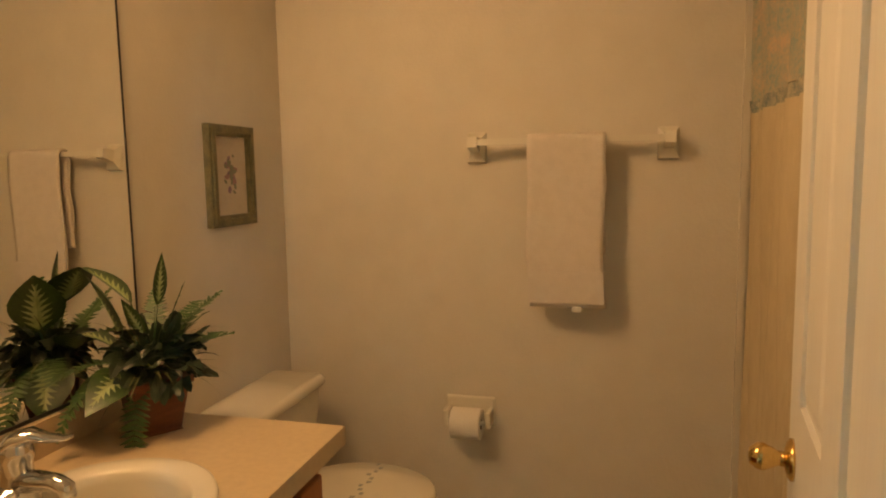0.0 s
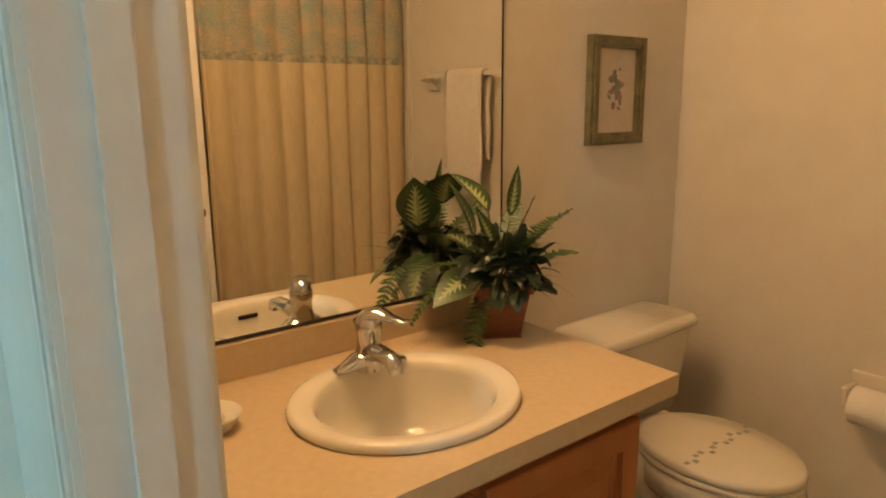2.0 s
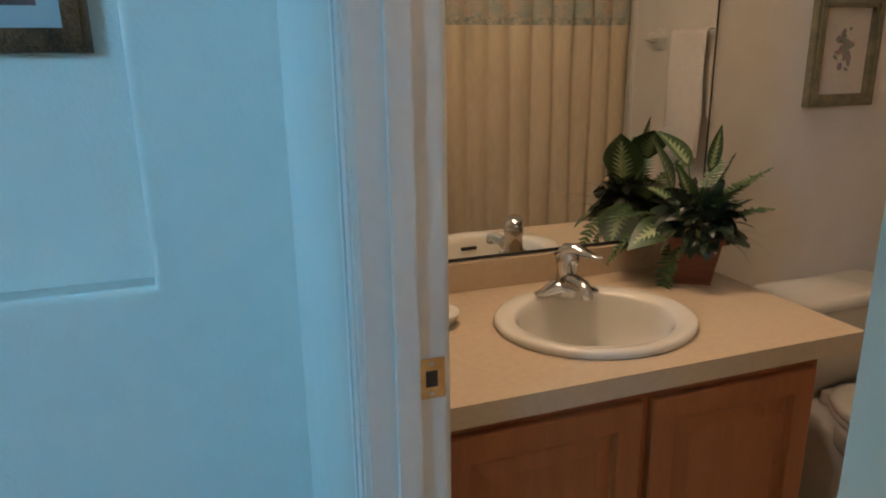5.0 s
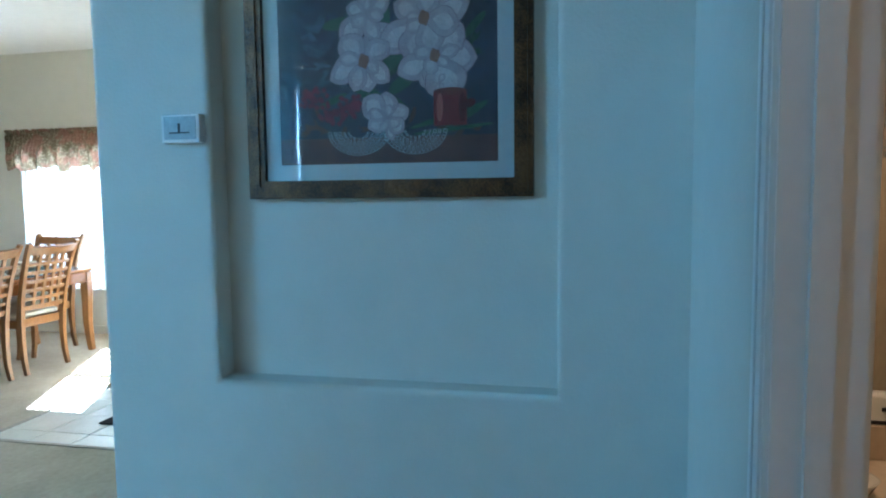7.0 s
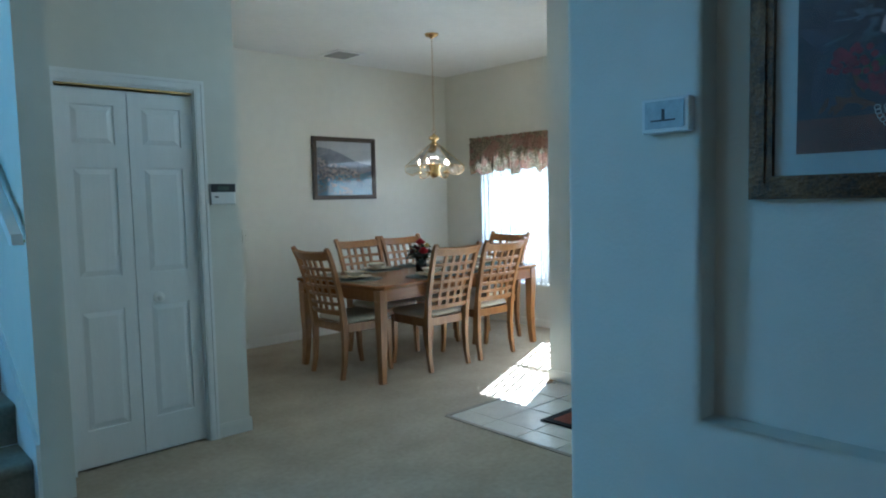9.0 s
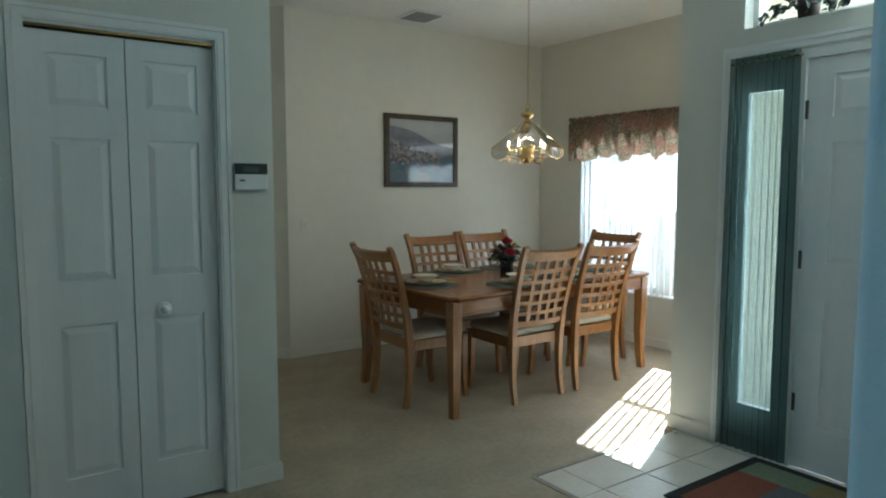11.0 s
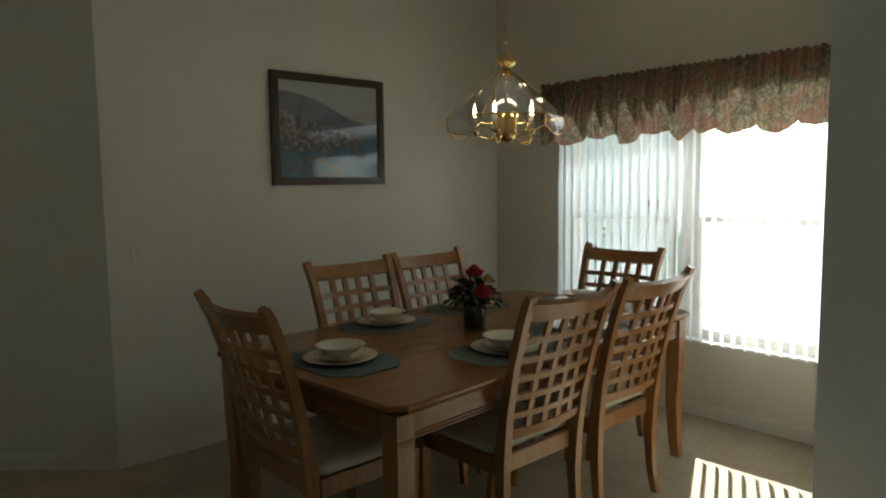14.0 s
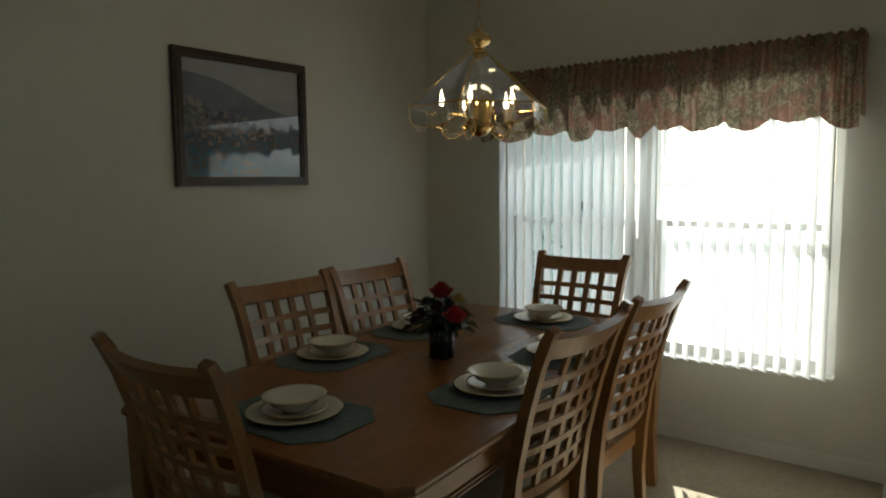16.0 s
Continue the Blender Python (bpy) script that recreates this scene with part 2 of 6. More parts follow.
# ---- the shell ----
T = 0.12
CEIL, BATH_CEIL = 2.86, 2.44
FLOOR_Z = -0.15
structure("floor_carpet", boxes((-5.69, -2.92, -8.8, -3.90, FLOOR_Z, 0), (-2.92, 4.5, -8.8, -0.18, FLOOR_Z, 0)), CARPET, "beige cut-pile carpet", "floor")
structure("floor_bathroom", boxes((-1.41, 0.95, -0.18, 1.73, FLOOR_Z, 0)), VINYL, "tan bathroom floor", "floor")


def niche_wall(face, depth, y0, y1, height, hole, r=0.019, steps=6):
    """Plastered wall with a rounded-edge recess and a rounded outer corner at y0."""
    bm, rings = bmesh.new(), []
    ya, yb, za, zb = hole

    def ring(x, e):
        return [bm.verts.new((x, y, z)) for y, z in ((ya - e, za - e), (yb + e, za - e), (yb + e, zb + e), (ya - e, zb + e))]

    for k in range(steps + 1):
        a = math.pi / 2 * k / steps
        rings.append(ring(face - r * (1 - math.cos(a)), r * (1 - math.sin(a))))
    rings.append(ring(face - depth, 0))
    outer = [bm.verts.new((face, y, z)) for y, z in ((y0 + r, 0), (y1, 0), (y1, height), (y0 + r, height))]
    for p, q in zip([outer] + rings, rings):
        for i in range(4):
            f = bm.faces.new((p[i], p[(i + 1) % 4], q[(i + 1) % 4], q[i]))
            f.smooth = p is not outer and q is not rings[-1]
    bm.faces.new(rings[-1])
    edge = [outer[0], outer[3]]
    for k in range(1, steps + 2):
        a = math.pi / 2 * min(k, steps) / steps
        x = face - r * (1 - math.cos(a)) if k <= steps else face - 0.123
        pair = [bm.verts.new((x, y0 + r * (1 - math.sin(a)), z)) for z in (0, height)]
        f = bm.faces.new((edge[0], edge[1], pair[1], pair[0]))
        f.smooth = k <= steps
        edge = pair
    return bm


NICHE = (-1.525, -0.513, 0.846, 2.42)
hall_niche = structure("wall_hall_niche", niche_wall(-1.577, 0.09, -1.912, -0.176, CEIL, NICHE), WALL, "off-white hall wall with a rounded-edge picture niche", "wall")
structure("wall_niche_back", boxes((-1.76, -1.669, -1.79, -0.176, 0, CEIL)), WALL, "plain wall behind the niche", "wall")
structure("wall_foyer_side", boxes((-4.25, -1.70, -1.912, -1.79, 0, CEIL)), WALL, "off-white foyer wall", "wall")
# wall between hall and bathroom, with the doorway
DOOR_L, DOOR_R = -0.76, -0.03
structure("wall_bath_door", boxes(
    (-1.577, DOOR_L - 0.02, -0.176, -0.065, 0, CEIL), (DOOR_R + 0.02, 4.5, -0.176, -0.065, 0, CEIL), (DOOR_L - 0.02, DOOR_R + 0.02, -0.176, -0.065, 2.06, CEIL)),
    WALL, "off-white wall with the bathroom doorway", "wall")
structure("wall_bath_mirror", boxes((-1.53, -1.41, -0.065, 1.85, 0, BATH_CEIL + 0.1)), BATH_WALL, "cream bathroom wall behind the vanity", "wall")
structure("wall_bath_back", boxes((-1.41, 0.95, 1.73, 1.85, 0, BATH_CEIL + 0.1)), BATH_WALL, "cream bathroom wall with the towel bar", "wall")
structure("wall_bath_tub", boxes((0.95, 1.07, -0.065, 1.85, 0, BATH_CEIL + 0.1)), BATH_WALL, "cream wall beside the bathtub", "wall")
structure("ceiling_bathroom", boxes((-1.53, 1.07, -0.065, 1.85, BATH_CEIL, BATH_CEIL + 0.1)), CEILING, "white bathroom ceiling", "ceiling")
structure("ceiling_main", boxes((-5.81, -0.78, -8.92, -0.065, CEIL, CEIL + 0.12), (-0.78, 0.37, -4.3, -0.065, CEIL, CEIL + 0.12)), CEILING, "white textured ceiling", "ceiling")
# closet block with the bifold doorway
CL_L, CL_R = -1.655, -0.935
structure("wall_closet", boxes(
    (-1.912, CL_L, -4.70, -4.60, 0, CEIL), (CL_R, -0.86, -4.70, -4.60, 0, CEIL), (CL_L, CL_R, -4.70, -4.60, 2.06, CEIL),
    (-1.912, -1.80, -8.8, -4.70, 0, CEIL)), WALL, "off-white wall around the bifold closet door", "wall")
structure("wall_stair_side", boxes((-0.86, -0.72, -8.8, -4.32, 0, 5.2)), WALL, "off-white wall beside the carpeted stairs", "wall")
structure("wall_stair_far", boxes((-0.72, 0.37, -8.92, -8.8, 0, 5.2), (0.25, 0.37, -8.8, -7.0, 0, 5.2), (-0.86, 0.37, -4.32, -4.2, CEIL + 0.12, 5.2)), WALL, "off-white stairwell walls", "wall")
structure("ceiling_stairwell", boxes((-0.86, 0.37, -8.92, -4.2, 5.2, 5.3)), CEILING, "white stairwell ceiling", "ceiling")
HIGH = 5.2
# Unseen stub at x 0.45 blocks lamp light; y -7 opening lets it in.
structure("wall_living", boxes(
    (0.37, 2.6, -7.1, -7.0, 0, HIGH), (4.4, 4.6, -7.1, -7.0, 0, HIGH), (2.6, 4.4, -7.1, -7.0, 0, 2.7), (2.6, 4.4, -7.1, -7.0, 4.9, HIGH), (4.5, 4.6, -7.0, -4.95, 0, HIGH), (4.5, 4.6, -3.15, -0.065, 0, HIGH), (4.5, 4.6, -4.95, -3.15, 2.70, HIGH),
    (0.37, 4.5, -0.176, -0.065, CEIL, HIGH), (0.45, 0.57, -2.20, -0.18, 0, HIGH), (0.25, 0.37, -4.2, -0.065, CEIL + 0.12, HIGH)), WALL, "off-white living area walls, out of view, with an added light-blocking stub", "wall")
structure("ceiling_living", boxes((0.25, 4.6, -7.1, -0.065, HIGH, HIGH + 0.1)), CEILING, "white living area ceiling", "ceiling")
# dining room
structure("wall_dining_picture", boxes((-5.81, -2.88, -6.90, -6.78, 0, CEIL)), WALL, "off-white dining wall with the harbour picture", "wall")
angled = boxes((0, 1.05, -0.12, 0, 0, CEIL))
moved(angled, pose(-2.88, -6.78, 0, 0, 0, -43.5))
structure("wall_dining_angled", angled, WALL, "angled off-white wall at the dining room corner", "wall")
structure("wall_passage", boxes((-5.81, -1.80, -8.92, -8.8, 0, CEIL)), WALL, "plain wall closing the passage", "wall")
WIN = (-6.17, -4.27, 0.445, 1.95)
structure("wall_dining_window", boxes(
    (-5.84, -5.69, -6.78, WIN[0], 0, CEIL), (-5.84, -5.69, WIN[1], -3.83, 0, CEIL), (-5.84, -5.69, WIN[0], WIN[1], 0, WIN[2]), (-5.84, -5.69, WIN[0], WIN[1], WIN[3], CEIL)),
    WALL, "off-white dining wall with a wide window", "wall")
structure("wall_dining_return", boxes((-5.69, -4.08, -3.95, -3.83, 0, CEIL)), WALL, "off-white return wall between dining room and entry", "wall")
SIDE = (-3.616, -3.292)
FRONT = (-3.235, -2.345)
TRANSOM = (-3.57, -2.09, 2.235, 2.57)
structure("wall_front", boxes(
    (-4.20, -4.08, -3.83, SIDE[0], 0, CEIL), (-4.20, -4.08, SIDE[0], TRANSOM[1], 2.087, TRANSOM[2]), (-4.20, -4.08, SIDE[0], TRANSOM[1], TRANSOM[3], CEIL),
    (-4.20, -4.08, SIDE[0], TRANSOM[0], TRANSOM[2], TRANSOM[3]), (-4.20, -4.08, TRANSOM[1], -1.79, 0, CEIL), (-4.20, -4.08, FRONT[1] + 0.06, TRANSOM[1], 0, 2.087),
    (-4.20, -4.08, SIDE[0], SIDE[1], 0, 0.08)), WALL, "off-white entry wall with door, sidelight and transom", "wall")


# ---- doors, windows and trim ----
def panel_door(width, height, thick, rows, name="panel_door", label="", columns=2, stile=0.11, rail=0.12, parent=None):
    """A door with raised panels, built from x = 0 to width, y = 0 to thick, with its base at z = 0. Returns its parts' parent."""
    gaps, z = [], rows[0]
    bm = bmesh.new()
    inner = (width - stile * (columns + 1)) / columns
    add_box(bm, 0, width, 0.008, thick - 0.008, 0, height)
    for k in range(columns + 1):
        x = k * (inner + stile)
        add_box(bm, x, x + stile, 0, thick, 0, height)
    z, heights = 0, []
    for low, high in rows:
        heights.append((z, low))
        z = high
    heights.append((z, height))
    for low, high in heights:
        for k in range(columns):
            x = stile + k * (inner + stile)
            add_box(bm, x, x + inner, 0, thick, low, high)
    slab = part(name, bm, DOOR, parent, label)
    for low, high in rows:
        for k in range(columns):
            x = stile + k * (inner + stile)
            pm = bmesh.new()
            for side in (0, 1):
                y0, y1 = (0.008, 0.001) if side == 0 else (thick - 0.008, thick - 0.001)
                g, s = 0.008, 0.035
                a = [(x + g, low + g), (x + inner - g, low + g), (x + inner - g, high - g), (x + g, high - g)]
                b = [(x + s, low + s), (x + inner - s, low + s), (x + inner - s, high - s), (x + s, high - s)]
                va = [pm.verts.new((p[0], y0, p[1])) for p in a]
                vb = [pm.verts.new((p[0], y1, p[1])) for p in b]
                for i in range(4):
                    pm.faces.new((va[i], va[(i + 1) % 4], vb[(i + 1) % 4], vb[i]))
                pm.faces.new(vb)
            part("panel", pm, DOOR, slab)
    return slab


def knob_shape(bm, m, size=0.027, neck=0.045):
    k = bmesh.new()
    lathe(k, [(0, 0), (0.032, 0), (0.032, 0.004), (0.026, 0.009), (0.012, 0.012), (0.011, neck * 0.7), (size * 0.75, neck), (size, neck + size * 0.6), (size * 0.95, neck + size), (size * 0.6, neck + size * 1.5), (0, neck + size * 1.6)], 24)
    moved(k, m)
    mesh = bpy.data.meshes.new("k")
    k.to_mesh(mesh)
    k.free()
    bm.from_mesh(mesh)
    bpy.data.meshes.remove(mesh)
    return bm


ROWS6 = [(0.20, 0.84), (1.02, 1.60), (1.72, 1.93)]
# bathroom door, open into the bathroom
door_1 = tagged(new("door_1"), "white six-panel bathroom door standing open, brass knob", "door", kind="structure")
door_1.matrix_basis = pose(DOOR_R - 0.003, -0.063, 0.01, 0, 0, 83)
slab = panel_door(0.725, 2.03, 0.035, ROWS6, "door_leaf", parent=door_1)
part("door_knob", knob_shape(knob_shape(bmesh.new(), pose(0.665, 0.035, 0.92, -90, 0, 0), 0.021, 0.029), pose(0.665, 0, 0.92, 90, 0, 0), 0.021, 0.029), BRASS, slab, "polished brass knob", smooth=True)


def casing(name, opening, height, plane, axis, out, label, width=0.057, floor=0.0):
    """Door casing round an opening: stepped flat trim. axis 'x': the wall runs along x, and plane is its y; out: the way it faces."""
    a, b = opening
    bm = bmesh.new()
    for w0, w1, d in ((0.0, width, 0.012), (0.008, width - 0.022, 0.016), (width - 0.018, width, 0.018)):
        for u0, u1, z0, z1 in ((a - w1, a - w0, floor, height + w1), (b + w0, b + w1, floor, height + w1), (a - w0, b + w0, height + w0, height + w1)):
            p0, p1 = sorted((plane, plane + out * d))
            if axis == "x":
                add_box(bm, u0, u1, p0, p1, z0, z1)
            else:
                add_box(bm, p0, p1, u0, u1, z0, z1)
    return structure(name, bm, TRIM, label, "trim")


# bathroom jamb and casing
structure("door_frame_bath", boxes(
    (DOOR_L - 0.02, DOOR_L, -0.180, -0.061, 0, 2.06), (DOOR_R, DOOR_R + 0.02, -0.180, -0.061, 0, 2.06), (DOOR_L, DOOR_R, -0.180, -0.061, 2.04, 2.06),
    (DOOR_L, DOOR_L + 0.011, -0.138, -0.103, 0, 2.04), (DOOR_R - 0.011, DOOR_R, -0.138, -0.103, 0, 2.04)), TRIM, "white painted door jamb with a stop", "trim")
casing("trim_bath_hall", (DOOR_L - 0.006, DOOR_R + 0.006), 2.046, -0.176, "x", -1, "white casing round the bathroom doorway")
casing("trim_bath_inside", (DOOR_L - 0.006, DOOR_R + 0.006), 2.046, -0.065, "x", 1, "white casing inside the bathroom")
strike = bevelled(boxes((-0.0015, 0.0015, -0.021, 0.021, -0.032, 0.032)), 0.001, 1)
strike_plate = tagged(part("strike_plate", strike, BRASS), "brass strike plate let into the white jamb", "door hardware")
strike_plate.matrix_basis = Matrix.Translation((DOOR_L + 0.0012, -0.083, 0.906))
# Nothing is cut out; black colour stands for the shade in the hole.
part("latch_hole", boxes((0.0012, 0.0022, -0.009, 0.009, -0.013, 0.013)), BLACK, strike_plate, "black piece for the shade in the latch hole")
for z in (-0.024, 0.024):
    part("screw", moved(lathe(bmesh.new(), [(0, 0.001), (0.004, 0.0008), (0.0042, 0)], 10), pose(0.0015, 0, z, 0, 90, 0)), CHROME, strike_plate)

# bifold closet door
bifold = tagged(new("door_2"), "white six-panel bifold closet door, closed, with a small white knob", "door", kind="structure")
bifold.matrix_basis = pose(CL_R - 0.004, -4.66, 0.012, 0, 0, 180)
leaf_w = (CL_R - CL_L - 0.014) / 2
for k in range(2):
    leaf = panel_door(leaf_w, 2.012, 0.035, ROWS6, "door_leaf", columns=1, stile=0.068, parent=bifold)
    leaf.location.x = k * (leaf_w + 0.004)
    leaf.location.y = -0.035
    if k:
        knob_here = leaf
part("door_knob", knob_shape(bmesh.new(), pose(0.115, 0.0, 0.875, 90, 0, 0), 0.016, 0.02), TRIM, knob_here, "small white knob", smooth=True)
structure("door_frame_closet", boxes((CL_L, CL_L + 0.004, -4.695, -4.605, 0, 2.06), (CL_R - 0.004, CL_R, -4.695, -4.605, 0, 2.06), (CL_L + 0.004, CL_R - 0.004, -4.695, -4.605, 2.045, 2.06)), TRIM, "white closet door jamb", "trim")
structure("trim_bifold_track", boxes((CL_L + 0.004, CL_R - 0.004, -4.66, -4.615, 2.034, 2.045)), BRASS, "brass-coloured bifold track", "trim")
casing("trim_closet", (CL_L, CL_R), 2.055, -4.60, "x", 1, "white casing round the closet door", 0.057)
structure("wall_closet_back", boxes((-1.80, -0.86, -5.4, -5.3, 0, CEIL)), WALL, "closet back wall", "wall")

# baseboards
BB = 0.082


def baseboard(*runs):
    bm = bmesh.new()
    for x0, x1, y0, y1 in runs:
        add_box(bm, x0, x1, y0, y1, 0, BB - 0.012)
        dx, dy = (x1 - x0), (y1 - y0)
        if dx < dy:
            add_box(bm, x0 + dx * 0.2, x1 - dx * 0.2, y0, y1, BB - 0.012, BB)
        else:
            add_box(bm, x0, x1, y0 + dy * 0.2, y1 - dy * 0.2, BB - 0.012, BB)
    return bm


structure("baseboard_dining", baseboard((-5.69, -2.88, -6.78, -6.768), (-5.69, -5.678, -6.768, -3.962), (-5.678, -4.068, -3.962, -3.95)), BASE, "white painted baseboard", "baseboard")
angled_board = moved(baseboard((0, 1.05, 0, 0.012)), pose(-2.88, -6.78, 0, 0, 0, -43.5))
structure("baseboard_angled", angled_board, BASE, "white painted baseboard", "baseboard")
structure("baseboard_entry", baseboard((-4.08, -4.068, -3.95, -3.68), (-4.08, -4.068, -2.3, -1.912), (-4.068, -1.577, -1.924, -1.912)), BASE, "white painted baseboard", "baseboard")
structure("baseboard_closet", baseboard((-1.912, -1.715, -4.60, -4.588), (-1.924, -1.912, -8.8, -4.588), (-0.878, -0.86, -4.60, -4.588)), BASE, "white painted baseboard", "baseboard")
structure("baseboard_hall", baseboard((-1.577, -1.565, -1.912, -0.192), (-1.577, DOOR_L - 0.07, -0.188, -0.176), (DOOR_R + 0.07, 4.5, -0.188, -0.176)), BASE, "white painted baseboard", "baseboard")

# dining window: two single-hung sashes
window_1 = tagged(new("window_1"), "wide white-framed double window behind vertical blinds", "window", kind="structure")
window_1.matrix_basis = Matrix.Translation((-5.79, WIN[0], WIN[2]))
w_h, mid = WIN[3] - WIN[2], (-5.235 - WIN[0])
w_w = WIN[1] - WIN[0]
part("window_frame", boxes((-0.03, 0.03, 0, 0.045, 0, w_h), (-0.03, 0.03, w_w - 0.045, w_w, 0, w_h), (-0.03, 0.03, 0.045, w_w - 0.045, 0, 0.045), (-0.03, 0.03, 0.045, w_w - 0.045, w_h - 0.045, w_h), (-0.03, 0.04, mid - 0.055, mid + 0.055, 0.045, w_h - 0.045)), TRIM, window_1, "white aluminium frame")
for a, b in ((0.045, mid - 0.055), (mid + 0.055, w_w - 0.045)):
    part("sash", boxes((0.0, 0.025, a, a + 0.028, 0.045, 0.76), (0.0, 0.025, b - 0.028, b, 0.045, 0.76), (0.0, 0.028, a + 0.028, b - 0.028, 0.725, 0.76), (0.0, 0.025, a + 0.028, b - 0.028, 0.045, 0.075)), TRIM, window_1, "white lower sash")
    lower = part("pane", boxes((0.010, 0.014, a + 0.028, b - 0.028, 0.075, 0.725)), PANE, window_1)
    upper = part("pane", boxes((-0.014, -0.010, a, b, 0.76, w_h - 0.045)), PANE, window_1)
    lower.visible_shadow = upper.visible_shadow = False
structure("window_sill", bevelled(boxes((-5.76, -5.675, WIN[0] + 0.002, WIN[1] - 0.002, WIN[2], WIN[2] + 0.018)), 0.004), TRIM, "white window sill", "sill")

# sidelight, front door, transom
window_2 = tagged(new("window_2"), "narrow entry sidelight in a white frame", "window", kind="structure")
window_2.matrix_basis = Matrix.Translation((-4.13, SIDE[0], 0.08))
part("window_frame", boxes((-0.02, 0.02, 0, 0.067, 0, 2.007), (-0.02, 0.02, 0.252, 0.324, 0, 2.007), (-0.02, 0.02, 0.067, 0.252, 0, 0.165), (-0.02, 0.02, 0.067, 0.252, 1.828, 2.007)), TRIM, window_2)
p = part("pane", boxes((-0.004, 0.004, 0.067, 0.252, 0.165, 1.828)), PANE, window_2)
p.visible_shadow = False
structure("door_frame_entry", boxes((-4.19, -4.072, SIDE[1], FRONT[0] - 0.003, 0, 2.087), (-4.19, -4.072, FRONT[1] + 0.003, FRONT[1] + 0.06, 0, 2.087), (-4.19, -4.072, FRONT[0] - 0.003, FRONT[1] + 0.003, 2.035, 2.087)), TRIM, "white entry door frame", "trim")
casing("trim_entry", (SIDE[0], FRONT[1] + 0.06), 2.087, -4.08, "y", 1, "white casing round the entry door and sidelight")
door_3 = tagged(new("door_3"), "white raised-panel front door, closed, on three hinges", "door", kind="structure")
door_3.matrix_basis = pose(-4.085, FRONT[0], 0.01, 0, 0, 90)
front_leaf = panel_door(0.89, 2.02, 0.044, [(0.22, 0.86), (1.04, 1.62), (1.74, 1.94)], "door_leaf", columns=2, stile=0.125, parent=door_3)
for z in (0.33, 1.05, 1.78):
    part("hinge", boxes((-0.006, 0.012, -0.006, 0.004, z - 0.045, z + 0.045)), material("dull_hinge", (0.16, 0.13, 0.09), (0.11, 0.09, 0.06), 30, 0.4, metal=1.0), door_3, "dull dark brass hinge")
window_3 = tagged(new("window_3"), "transom window above the entry", "window", kind="structure")
window_3.matrix_basis = Matrix.Translation((-4.18, TRANSOM[0], TRANSOM[2]))
part("window_frame", boxes((-0.01, 0.02, 0, 0.03, 0, 0.335), (-0.01, 0.02, 1.45, 1.48, 0, 0.335), (-0.01, 0.02, 0.03, 1.45, 0, 0.03), (-0.01, 0.02, 0.03, 1.45, 0.305, 0.335)), TRIM, window_3)
p = part("pane", boxes((0.003, 0.007, 0.03, 1.45, 0.03, 0.305)), PANE, window_3)
p.visible_shadow = False

# ---- stairs ----
RISE, RUN, FIRST = 0.205, 0.33, -4.40
stairs = tagged(new("stairs"), "carpeted stairs rising beside an off-white wall", "stairs", kind="structure")
for k in range(12):
    top, y = RISE * (k + 1), FIRST + 0.03 - RUN * k
    bm = bmesh.new()
    add_box(bm, -0.70, 0.25, y - RUN - 0.02, y - 0.03, top - RISE, top)
    nose = bmesh.new()
    add_box(nose, -0.70, 0.25, y - 0.10, y, top - 0.05, top + 0.002)
    bevelled(nose, 0.02, 3)
    tread = part("step", bm, STAIR_CARPET, stairs)
    part("nosing", nose, STAIR_CARPET, tread, smooth=True)
board = bmesh.new()
sk = [board.verts.new((-0.72 + 0.0005, y, z)) for y, z in ((-4.32, 0.0), (-4.32, 0.30), (-4.40, 0.36), (-4.40 - RUN * 12, 0.36 + RISE * 12), (-4.40 - RUN * 12, 0))]
face = board.faces.new(sk)
ext = bmesh.ops.extrude_face_region(board, geom=[face])["geom"]
for v in ext:
    if isinstance(v, bmesh.types.BMVert):
        v.co.x += 0.018
structure("trim_stair_skirt", board, TRIM, "white stair skirt board", "trim")
rail = thing("handrail", "white flat handrail on brackets along the stair wall", "handrail", Matrix.Translation((-0.66, -4.22, 1.27)))
slope = 0.63
part("rail", sweep(bmesh.new(), [(0, 0.04, 0.0), (0, 0, 0), (0, -3.6, 3.6 * slope)], [(0.045, 0.05), (0.045, 0.055), (0.045, 0.055)], (1, 0, 0)), TRIM, rail)
for y in (-0.12, -1.25, -2.4):
    part("bracket", sweep(bmesh.new(), [(-0.06, y, -y * slope - 0.09), (-0.03, y, -y * slope - 0.085), (0, y, -y * slope - 0.03)], (0.014, 0.014), (0, 1, 0), 8), BRASS, rail, "dark metal bracket")

